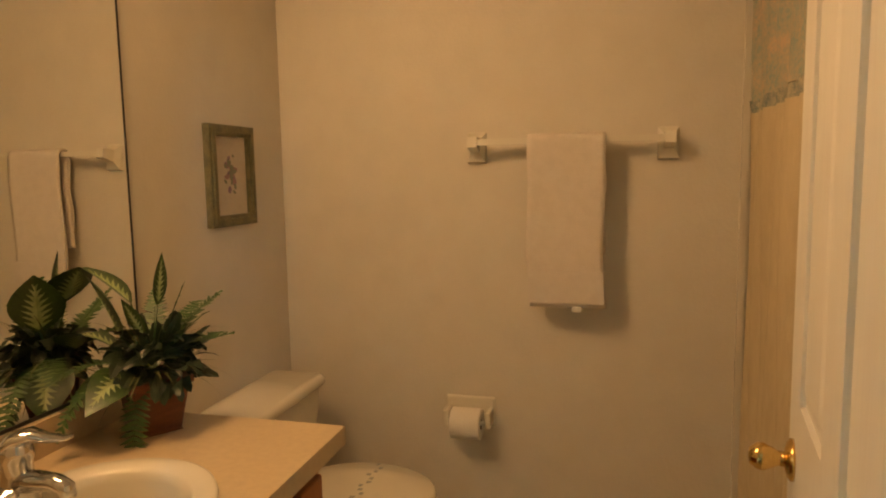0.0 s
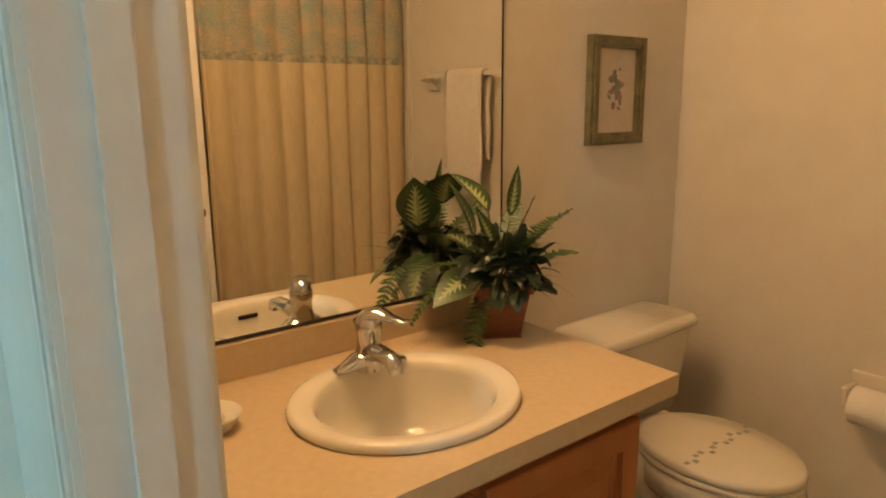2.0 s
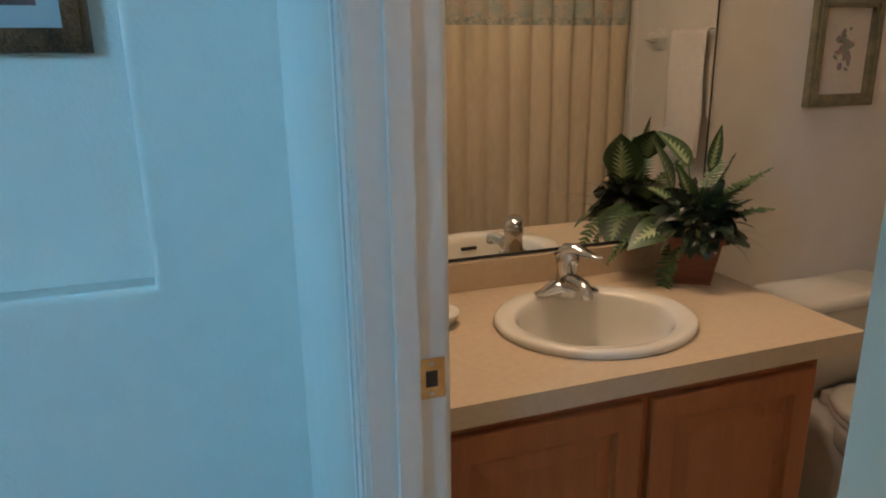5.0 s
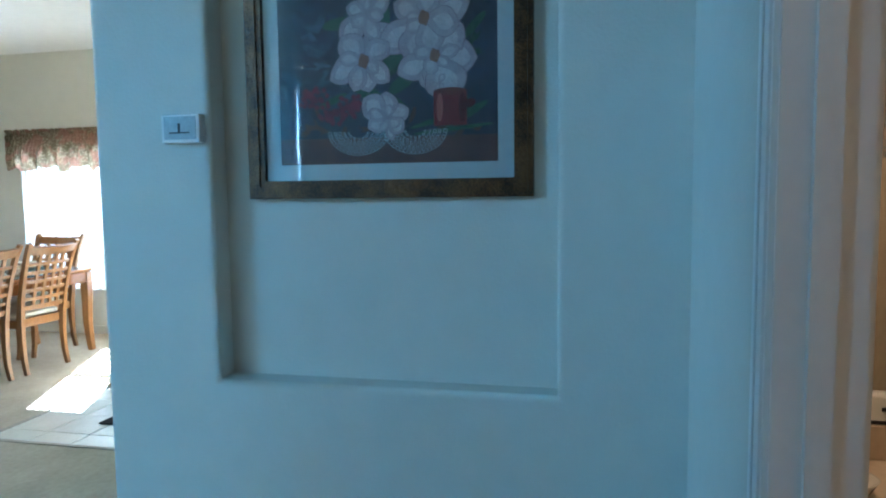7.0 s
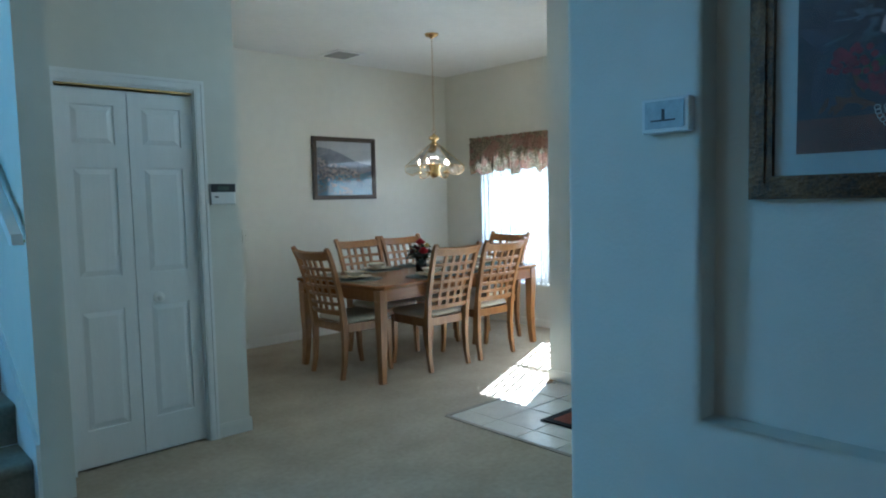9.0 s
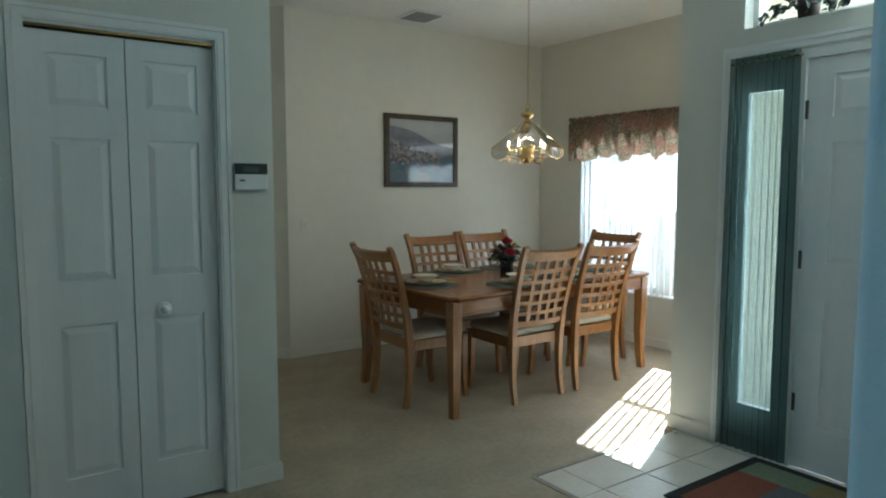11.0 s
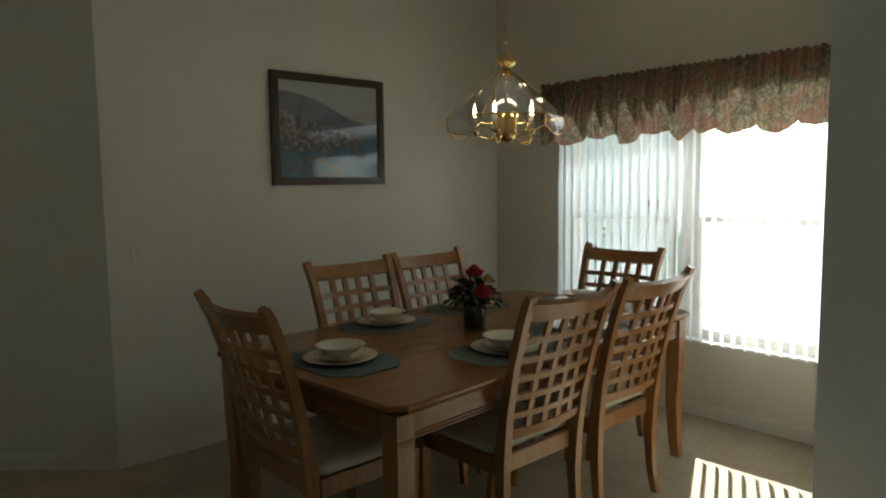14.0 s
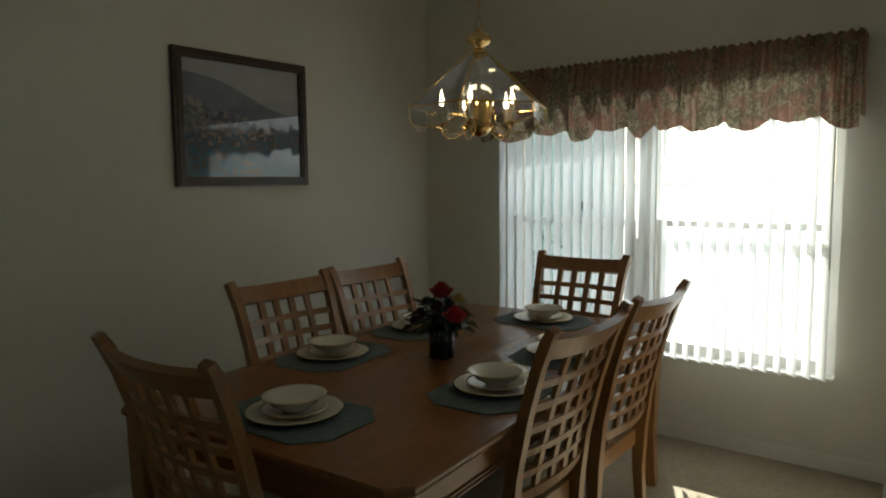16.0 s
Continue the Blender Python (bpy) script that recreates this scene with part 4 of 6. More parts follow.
band = boxes((-0.114, 0.118, -0.0415, -0.0395, -0.505, -0.405), (-0.114, 0.118, -0.0425, -0.0415, -0.411, -0.405), (-0.114, 0.118, -0.0425, -0.0415, -0.505, -0.499))
part("woven_band", band, TOWEL, towel, "flat woven band near the hem")
part("tag", boxes((0.02, 0.05, -0.04, -0.038, -0.532, -0.515)), PLASTIC, towel, "small white label")


def picture_frame(name, label, category, m, w, h, border, depth, frame_mat, mat_board=None, mat_border=0.04):
    """A picture hung flat: local x to the right, z up, facing -y, with its centre on the wall at the origin."""
    top = thing(name, label, category, m)
    bm = bmesh.new()
    for x0, x1, z0, z1 in ((-w / 2, w / 2, -h / 2, -h / 2 + border), (-w / 2, w / 2, h / 2 - border, h / 2), (-w / 2, -w / 2 + border, -h / 2 + border, h / 2 - border), (w / 2 - border, w / 2, -h / 2 + border, h / 2 - border)):
        add_box(bm, x0, x1, -depth, 0, z0, z1)
    e = border * 0.3
    for x0, x1, z0, z1 in ((-w / 2 + e, w / 2 - e, -h / 2 + e, -h / 2 + border - e), (-w / 2 + e, w / 2 - e, h / 2 - border + e, h / 2 - e), (-w / 2 + e, -w / 2 + border - e, -h / 2 + border - e, h / 2 - border + e), (w / 2 - border + e, w / 2 - e, -h / 2 + border - e, h / 2 - border + e)):
        add_box(bm, x0, x1, -depth - 0.005, -depth, z0, z1)
    part("frame", bm, frame_mat, top)
    iw, ih = w / 2 - border, h / 2 - border
    if mat_board:
        part("mat_board", boxes((-iw, iw, -depth * 0.35, -depth * 0.15, -ih, ih)), mat_board, top, "pale mat board")
        iw, ih = iw - mat_border, ih - mat_border
    return top, iw, ih, -depth * 0.35


def blob(bm, cx, cz, rx, rz, y, turn=0.0, n=14, wave=0.0, lobes=5):
    """A flat rounded shape in the picture's plane."""
    pts = []
    for k in range(n):
        a = 2 * math.pi * k / n
        r = 1 + wave * math.sin(lobes * a)
        u, v = rx * r * math.cos(a), rz * r * math.sin(a)
        pts.append(bm.verts.new((cx + u * math.cos(turn) - v * math.sin(turn), y, cz + u * math.sin(turn) + v * math.cos(turn))))
    bm.faces.new(pts)


def print_paint(name, color, second, scale=30.0):
    return material(name, color, second, scale, 0.6)


GOLD_FRAME = material("antique_bronze_frame", (0.15, 0.075, 0.028), (0.022, 0.012, 0.008), 18, 0.35, 0.4, 80, metal=0.5)
GREEN_FRAME = material("green_gold_frame", (0.22, 0.19, 0.10), (0.10, 0.10, 0.06), 30, 0.4, 0.4, 90, metal=0.3)
MAT_BOARD = material("mat_board_white", (0.70, 0.71, 0.69), (0.66, 0.67, 0.65), 5, 0.8)
CREAM_BOARD = material("print_paper_cream", (0.62, 0.54, 0.43), (0.56, 0.48, 0.38), 8, 0.8)
small, iw, ih, y = picture_frame("framed_print", "small flower print in a green-gold frame on the bathroom wall", "picture", pose(-1.41, 1.379, 1.372, 0, 0, 90), 0.246, 0.305, 0.034, 0.022, GREEN_FRAME, CREAM_BOARD, 0.02)
FLOWER = [print_paint("print_mauve", (0.30, 0.18, 0.22), (0.19, 0.13, 0.18)), print_paint("print_rose", (0.40, 0.24, 0.22), (0.30, 0.16, 0.17)), print_paint("print_leaf", (0.25, 0.26, 0.18), (0.17, 0.18, 0.13))]
rng = random.Random(4)
for i, mat in enumerate(FLOWER):
    bm = bmesh.new()
    for k in range((20, 14, 16)[i]):
        a = rng.uniform(0, 6.28)
        r = rng.uniform(0, 0.036)
        blob(bm, r * math.cos(a) * (0.8 if i < 2 else 1.0), 0.004 + r * math.sin(a) * (1.5 if i < 2 else 2.1), rng.uniform(0.004, 0.010), rng.uniform(0.005, 0.014), y - 0.0006 * (i + 1) - 0.00003 * k, rng.uniform(0, 3), 10, 0.15)
    part("flower", bm, mat, small, "printed mauve flowers")

# bathtub and shower curtain
tub = thing("bathtub", "white bathtub behind the shower curtain", "bathtub", Matrix.Translation((0.15, -0.06, 0)))
part("shell", boxes((0, 0.05, 0, 1.785, 0, 0.40), (0.72, 0.795, 0, 1.785, 0, 0.40), (0.05, 0.72, 0, 0.08, 0, 0.40), (0.05, 0.72, 1.70, 1.785, 0, 0.40), (0.05, 0.72, 0.08, 1.70, 0, 0.08)), PORCELAIN, tub)
structure("tub_surround", boxes((0.118, 0.95, 1.722, 1.73, 0.40, 2.0), (0.108, 0.128, 1.716, 1.73, 0.0, 2.44), (0.94, 0.95, -0.06, 1.722, 0.40, 2.0)), material("surround", (0.66, 0.62, 0.55), (0.63, 0.59, 0.52), 3, 0.2), "glossy white tub surround panel", "wall panel")
curtain = thing("shower_curtain", "cream cloth shower curtain with a patterned top band", "shower curtain", Matrix.Translation((0.135, 0, 0)))
CURTAIN = material("curtain_cloth", (0.56, 0.47, 0.33), (0.49, 0.41, 0.28), 6, 0.85, 0.2, 150, stretch=(1, 1, 0.3))
BAND = material("curtain_band", (0.50, 0.38, 0.27), (0.25, 0.33, 0.30), 11, 0.85)
BAND_LOW = material("curtain_band_border", (0.5, 0.44, 0.33), (0.14, 0.2, 0.2), 30, 0.85)


def folded(y0, y1, z0, z1, amp, folds, n, phase=0.0, rows_n=6):
    bm, grid = bmesh.new(), []
    for i in range(n + 1):
        u = i / n
        w = math.sin(2 * math.pi * folds * u + phase + 0.8 * math.sin(7 * u))
        grid.append([bm.verts.new((amp * w * (0.75 + 0.25 * j / rows_n) + 0.006 * math.sin(23 * u + j), y0 + (y1 - y0) * u + 0.010 * math.cos(2 * math.pi * folds * u + phase), z0 + (z1 - z0) * j / rows_n)) for j in range(rows_n + 1)])
    for a, b in zip(grid, grid[1:]):
        for j in range(rows_n):
            bm.faces.new((a[j], a[j + 1], b[j + 1], b[j]))
    return bm


part("cloth", folded(0.70, 1.70, 0.20, 1.525, 0.014, 9, 260), CURTAIN, curtain, smooth=True)
part("border", folded(0.70, 1.70, 1.525, 1.56, 0.014, 9, 260, 0, 1), BAND_LOW, curtain, "dark patterned border", smooth=True)
part("band", folded(0.70, 1.70, 1.56, 1.845, 0.014, 9, 260, 0, 2), BAND, curtain, "blue and tan patterned band", smooth=True)
rod = thing("shower_rod", "white curved shower rod with rings", "shower rod", Matrix.Translation((0.135, 0, 1.868)))
part("rod", sweep(bmesh.new(), [(0, -0.06, 0), (0, 1.715, 0)], (0.026, 0.026), (1, 0, 0), 16), TRIM, rod, smooth=True)
ring = bmesh.new()
sweep(ring, [(0.024 * math.cos(a), 0, -0.008 + 0.026 * math.sin(a)) for a in (2 * math.pi * k / 14 for k in range(15))], (0.004, 0.004), (0, 1, 0), 6)
first = part("ring", ring, PLASTIC, rod)
for k in range(12):
    y = 0.73 + k * 0.082
    if k == 0:
        first.location.y = y
    else:
        o = new("ring", first.data)
        o.parent, o.location.y = rod, y

# artificial plant
LEAF = material("variegated_leaf", (0.045, 0.10, 0.025), (0.02, 0.045, 0.016), 20, 0.4, 0.1, 60)
LEAF_VEIN = material("leaf_cream_marking", (0.42, 0.49, 0.27), (0.24, 0.33, 0.14), 60, 0.45)
FERN = material("fern_leaf", (0.05, 0.115, 0.028), (0.025, 0.06, 0.018), 30, 0.5)
IVY = material("dark_ivy_leaf", (0.028, 0.05, 0.025), (0.014, 0.026, 0.014), 30, 0.42)
BLADE = material("grass_blade", (0.12, 0.13, 0.045), (0.07, 0.075, 0.03), 30, 0.6)
POT = material("red_brown_wood_pot", (0.19, 0.055, 0.022), (0.11, 0.03, 0.013), 20, 0.4, 0.1, 60, stretch=(1, 1, 6))
plant = thing("artificial_plant", "artificial mixed fern and dieffenbachia in a wooden pot", "plant", pose(-1.268, 0.80, 0.80, 0, 0, 30))
pot = bmesh.new()
sweep(pot, [(0, 0, 0.0), (0, 0, 0.004), (0, 0, 0.125)], [(0.086, 0.086), (0.091, 0.091), (0.130, 0.130)], (1, 0, 0))
moved(pot, pose(0, 0, 0, 0, 0, 26))
part("pot", bevelled(pot, 0.004, 1), POT, plant, "tapered red-brown wooden pot")
rim = bmesh.new()
for s in (-1, 1):
    add_box(rim, -0.069, 0.069, s * 0.065 - 0.004, s * 0.065 + 0.004, 0.112, 0.127)
    add_box(rim, s * 0.065 - 0.004, s * 0.065 + 0.004, -0.061, 0.061, 0.112, 0.127)
moved(rim, pose(0, 0, 0, 0, 0, 26))
part("pot_rim", rim, POT, plant)


def leaf_mesh(bm, base, direction, length, width, droop, roll=0.0, n=8, fold=0.25, wavy=0.0, mark=0.0):
    """A leaf blade with a midrib fold that droops along its length."""
    d = Vector(direction).normalized()
    side = d.cross(Vector((0, 0, 1)))
    side = side.normalized() if side.length > 0.01 else Vector((1, 0, 0))
    side = (Matrix.Rotation(roll, 3, d) @ side).normalized()
    p, rows_, spine, lift = Vector(base), [], [], d.copy()
    for i in range(n + 1):
        t = i / n
        w = width * 0.5 * math.sin(math.pi * min(1, t * 0.97 + 0.02) ** 0.75) * (1 + wavy * math.sin(9 * t))
        up = side.cross(lift).normalized()
        q = p + up * (0.0016 * mark)
        spine.append((q, side * w, up * w * fold))
        rows_.append(None if mark else [bm.verts.new(q + side * w + up * w * fold), bm.verts.new(q), bm.verts.new(q - side * w + up * w * fold)])
        lift = (lift + Vector((0, 0, -droop / n))).normalized()
        p = p + lift * (length / n)
    if mark:
        for i in range(2, n - 3):
            q, across, rise = spine[i]
            ahead, wide, high = spine[i + 2]
            reach, thick = 0.62 - 0.25 * (i % 2) - 0.2 * i / n, (spine[i + 1][0] - q) * 0.9
            for s in (-1, 1):
                tip = ahead + wide * s * reach + high * reach
                bm.faces.new([bm.verts.new(v) for v in (q - thick, (q + tip) / 2 - thick * 0.6, tip, (q + tip) / 2 + thick * 0.6, q + thick)])
        return
    for a, b in zip(rows_, rows_[1:]):
        for k in range(2):
            bm.faces.new((a[k], a[k + 1], b[k + 1], b[k]))


rng = random.Random(11)


def polar(az, el):
    return (math.cos(radians(az)) * math.cos(radians(el)), math.sin(radians(az)) * math.cos(radians(el)), math.sin(radians(el)))


def dieffenbachia(az, el, stem, length, width, droop, roll, turn, rise):
    base = Vector((0, 0, 0.125))
    tip = base + Vector(polar(az, el)) * stem
    bm = bmesh.new()
    sweep(bm, [base, (base + tip) / 2 + Vector((0, 0, 0.01)), tip], (0.004, 0.004), (1, 0.01, 0), 6)
    leaf_mesh(bm, tip, polar(turn, rise), length, width, droop, roll)
    ob = part("leaf", bm, LEAF, plant, smooth=True)
    mk = bmesh.new()
    leaf_mesh(mk, tip, polar(turn, rise), length * 0.95, width, droop, roll, 20, mark=1.0)
    leaf_mesh(mk, tip, polar(turn, rise), length * 0.95, width, droop, roll, 20, mark=-1.0)
    part("marking", mk, LEAF_VEIN, ob, "cream leaf marking")


for sizes in (
        (145, 74, 0.17, 0.14, 0.10, 0.4, 0.0, 175, 50), (215, 58, 0.12, 0.15, 0.115, 0.4, 0.0, 195, 72), (205, 22, 0.08, 0.15, 0.115, 0.5, 0.1, 200, -30),
        (155, 35, 0.09, 0.13, 0.10, 0.7, 0.0, 185, 45), (235, 15, 0.07, 0.14, 0.09, 0.8, -0.5, 240, 5), (50, 80, 0.16, 0.12, 0.036, 0.1, 1.4, 50, 80), (255, 72, 0.10, 0.10, 0.035, 0.3, 1.0, 200, 70)):
    dieffenbachia(*sizes)
# fern fronds
for az, el, length, droop in ((255, 22, 0.25, 4.0), (222, 40, 0.27, 2.2), (60, 55, 0.24, 0.9), (20, 60, 0.24, 0.7), (0, 45, 0.2, 0.8), (75, 40, 0.2, 0.8), (40, 32, 0.2, 0.5), (195, 45, 0.26, 1.8), (340, 60, 0.2, 0.7), (5, 72, 0.22, 0.3), (90, 60, 0.22, 0.5)):
    bm = bmesh.new()
    p, d = Vector((0, 0, 0.125)), Vector(polar(az, el))
    line = [p.copy()]
    n = 22
    for i in range(n):
        d = (d + Vector((0, 0, -droop / n))).normalized()
        p = p + d * length / n
        line.append(p.copy())
        side = d.cross(Vector((0, 0, 1))).normalized()
        w = 0.034 * math.sin(math.pi * (i + 1.5) / (n + 2)) ** 0.6
        if i > 3:
            for s in (-1, 1):
                tip = p + side * s * w + d * w * 0.35 + Vector((0, 0, rng.uniform(-0.004, 0.004)))
                a, b = p + d * 0.0045, p - d * 0.0045
                m1 = (p + tip) / 2
                bm.faces.new([bm.verts.new(v) for v in (b, m1 - d * 0.0045, tip, m1 + d * 0.005, a)])
    sweep(bm, line, (0.002, 0.002), (0, 0.02, 1), 5)
    part("fern_frond", bm, FERN, plant)
# dark ivy mass
ivy = bmesh.new()
for k in range(200):
    az, el = rng.uniform(0, 360), rng.uniform(-14, 75)
    base = Vector((0.012, -0.012, 0.135)) + Vector(polar(az, el)) * rng.uniform(0.03, 0.10)
    leaf_mesh(ivy, base, polar(az + rng.uniform(-40, 40), el + rng.uniform(-50, 20)), rng.uniform(0.035, 0.06), rng.uniform(0.025, 0.042), rng.uniform(0.3, 1.6), rng.uniform(-1, 1), 5, 0.2, 0.3)
part("ivy_leaves", ivy, IVY, plant, "dark green ivy leaves", kind="stuff")
blades = bmesh.new()
for k in range(48):
    az, el = rng.uniform(120, 400), rng.uniform(30, 85)
    leaf_mesh(blades, (0, 0, 0.11), polar(az, el), rng.uniform(0.14, 0.24), 0.005, rng.uniform(0.3, 2.2), 0, 8, 0.1)
part("grass_blades", blades, BLADE, plant, "thin olive grass blades", kind="stuff")


# ---- dining room things ----
chandelier = thing("chandelier", "brass chandelier with a clear faceted glass shade, lit", "chandelier", Matrix.Translation((*CHANDELIER, 0)))
part("canopy", lathe(bmesh.new(), [(0, CEIL - 0.001), (0.062, CEIL - 0.001), (0.062, CEIL - 0.008), (0.05, CEIL - 0.022), (0.02, CEIL - 0.030), (0.008, CEIL - 0.045), (0, CEIL - 0.045)], 28), BRASS, chandelier, smooth=True)
chain = bmesh.new()
z, k = CEIL - 0.045, 0
while z > 2.02:
    turn = 90 * (k % 2)
    pts = [Vector((0.007 * math.cos(a), 0, 0.014 * math.sin(a) + z - 0.012)) for a in (2 * math.pi * q / 8 for q in range(9))]
    m = Matrix.Rotation(radians(turn), 4, "Z")
    sweep(chain, [m @ p for p in pts], (0.0028, 0.0028), tuple(m.to_3x3() @ Vector((0, 1, 0))), 4)
    z -= 0.0215
    k += 1
part("chain", chain, BRASS, chandelier, "thin brass chain", kind="stuff")
ringb = bmesh.new()
sweep(ringb, [(0.020 * math.cos(a), 0, 2.005 + 0.020 * math.sin(a)) for a in (2 * math.pi * q / 16 for q in range(17))], (0.005, 0.005), (0, 1, 0), 6)
part("ring", ringb, BRASS, chandelier, smooth=True)
part("hub", lathe(bmesh.new(), [(0, 1.985), (0.015, 1.982), (0.02, 1.97), (0.042, 1.962), (0.048, 1.945), (0.040, 1.93), (0.02, 1.922), (0.02, 1.91), (0.032, 1.905), (0.03, 1.89), (0.008, 1.885), (0.008, 1.77), (0.03, 1.765), (0.055, 1.745), (0.052, 1.70), (0.045, 1.66), (0.05, 1.63), (0.035, 1.605), (0.012, 1.595), (0, 1.592)], 28), BRASS, chandelier, smooth=True)
CLEAR = pane_glass("chandelier_glass", 0.06)
SIDES, TOP_R, MID_R, SHADE_TURN = 6, 0.033, 0.262, radians(19.7)
for k in range(SIDES):
    a0, a1 = SHADE_TURN + 2 * math.pi * k / SIDES, SHADE_TURN + 2 * math.pi * (k + 1) / SIDES
    p = [(TOP_R * math.cos(a0), TOP_R * math.sin(a0), 1.90), (TOP_R * math.cos(a1), TOP_R * math.sin(a1), 1.90), (MID_R * math.cos(a1), MID_R * math.sin(a1), 1.70), (MID_R * math.cos(a0), MID_R * math.sin(a0), 1.70)]
    bm = bmesh.new()
    bm.faces.new([bm.verts.new(q) for q in p])
    # scalloped lower skirt
    cols = 15
    top_row, low_row = [], []
    for q in range(cols):
        u = q / (cols - 1)
        base = Vector(p[3]).lerp(Vector(p[2]), u)
        drop = 0.048 + 0.030 * math.sin(math.pi * u)
        out = 0.995 + 0.035 * math.sin(math.pi * u)
        top_row.append(bm.verts.new(base))
        low_row.append(bm.verts.new((base.x * out, base.y * out, base.z - drop)))
    for q in range(cols - 1):
        bm.faces.new((top_row[q], top_row[q + 1], low_row[q + 1], low_row[q]))
    bmesh.ops.solidify(bm, geom=bm.faces[:], thickness=0.003)
    pane = part("glass_panel", bm, CLEAR, chandelier, "clear bevelled glass panel")
    pane.visible_shadow = False
    rib = bmesh.new()
    sweep(rib, [p[0], p[3]], (0.007, 0.007), (0, 0.1, 1), 6)
    sweep(rib, [p[3], p[2]], (0.007, 0.007), (0, 0.0, 1), 6)
    low = []
    for q in range(cols):
        u = q / (cols - 1)
        base = Vector(p[3]).lerp(Vector(p[2]), u)
        out = 0.995 + 0.035 * math.sin(math.pi * u)
        low.append((base.x * out, base.y * out, base.z - 0.048 - 0.030 * math.sin(math.pi * u)))
    sweep(rib, [p[3]] + low + [p[2]], (0.0055, 0.0055), (0, 0.05, 1), 6)
    part("brass_came", rib, BRASS, chandelier)
CANDLE = material("candle_sleeve", (0.42, 0.38, 0.31), (0.38, 0.34, 0.28), 20, 0.6)
FLAME = glow("bulb_glow", (1.0, 0.76, 0.45), 12.0)
for k in range(5):
    a = 2 * math.pi * k / 5 + 0.38
    c, s = math.cos(a), math.sin(a)
    arm = bmesh.new()
    sweep(arm, [(r * c, r * s, z) for r, z in ((0.04, 1.655), (0.06, 1.615), (0.085, 1.592), (0.115, 1.590), (0.135, 1.607), (0.138, 1.635))], (0.007, 0.007), (-s, c, 0), 8)
    arm = part("arm", arm, BRASS, chandelier, smooth=True)
    part("drip_pan", lathe(bmesh.new(), [(0, 1.634), (0.012, 1.635), (0.020, 1.645), (0.018, 1.646), (0, 1.640)], 16, center=(0.138 * c, 0.138 * s)), BRASS, arm, smooth=True)
    part("candle", lathe(bmesh.new(), [(0, 1.64), (0.010, 1.64), (0.010, 1.705), (0, 1.707)], 14, center=(0.138 * c, 0.138 * s)), CANDLE, arm, "ivory candle sleeve", smooth=True)
    bulb = part("bulb", lathe(bmesh.new(), [(0, 1.707), (0.005, 1.71), (0.0085, 1.722), (0.0075, 1.736), (0.0035, 1.754), (0.001, 1.766), (0, 1.769)], 14, center=(0.138 * c, 0.138 * s)), FLAME, arm, "lit flame-shaped bulb", smooth=True)
    bulb.visible_shadow = False

# harbour picture
harbour, iw, ih, y = picture_frame("framed_harbour_picture", "harbour town picture in a dark bronze frame", "picture", pose(-4.19, -6.78, 1.748, 0, 0, 180), 0.80, 0.655, 0.046, 0.028, material("dark_bronze", (0.07, 0.045, 0.025), (0.03, 0.02, 0.013), 30, 0.3, 0.3, 80))
part("sky", boxes((-iw, iw, y - 0.001, y + 0.004, 0.02, ih)), print_paint("print_sky", (0.52, 0.54, 0.57), (0.44, 0.47, 0.51), 6), harbour, "pale grey painted sky")
part("water", boxes((-iw, iw, y - 0.001, y + 0.004, -ih, 0.02)), print_paint("print_water", (0.10, 0.24, 0.36), (0.05, 0.13, 0.22), 7), harbour, "blue painted water")
rng = random.Random(7)
hill = bmesh.new()
line = [(-iw, -0.06), (iw * 0.55, -0.06), (iw, -0.02), (iw, 0.04), (iw * 0.7, 0.055), (iw * 0.4, 0.08), (iw * 0.1, 0.125), (-iw * 0.2, 0.17), (-iw * 0.5, 0.20), (-iw * 0.8, 0.215), (-iw, 0.22)]
hill.faces.new([hill.verts.new((x, y - 0.0016, z)) for x, z in line])
part("hill", hill, print_paint("print_hill", (0.26, 0.28, 0.33), (0.16, 0.19, 0.25), 14), harbour, "grey-blue painted hills")
for name_, n_, lo, hi, mat_ in (("houses", 110, -0.12, 0.12, print_paint("print_houses", (0.46, 0.40, 0.38), (0.30, 0.27, 0.29), 40)), ("house_shade", 90, -0.14, 0.10, print_paint("print_shade", (0.15, 0.17, 0.21), (0.10, 0.12, 0.15), 40)), ("shore", 60, -0.27, -0.10, print_paint("print_shore", (0.20, 0.20, 0.21), (0.12, 0.13, 0.15), 30))):
    bm = bmesh.new()
    for k in range(n_):
        x = rng.uniform(-iw + 0.01, iw * (0.55 if name_ != "shore" else 0.25))
        z = rng.uniform(lo, hi - 0.10 * (x + iw) / iw)
        w, h = rng.uniform(0.006, 0.018), rng.uniform(0.005, 0.014)
        yy = y - 0.0022 - 0.00002 * k - (0.0022 if name_ == "house_shade" else 0)
        bm.faces.new([bm.verts.new(v) for v in ((max(-iw, x - w), yy, z - h), (x + w, yy, z - h), (x + w, yy, z + h), (max(-iw, x - w), yy, z + h))])
    part("painted_" + name_, bm, mat_, harbour, "small painted brush marks", kind="stuff")
g = part("glazing", boxes((-iw, iw, y - 0.0105, y - 0.0085, -ih, ih)), PANE, harbour, "picture glass")
g.visible_shadow = False

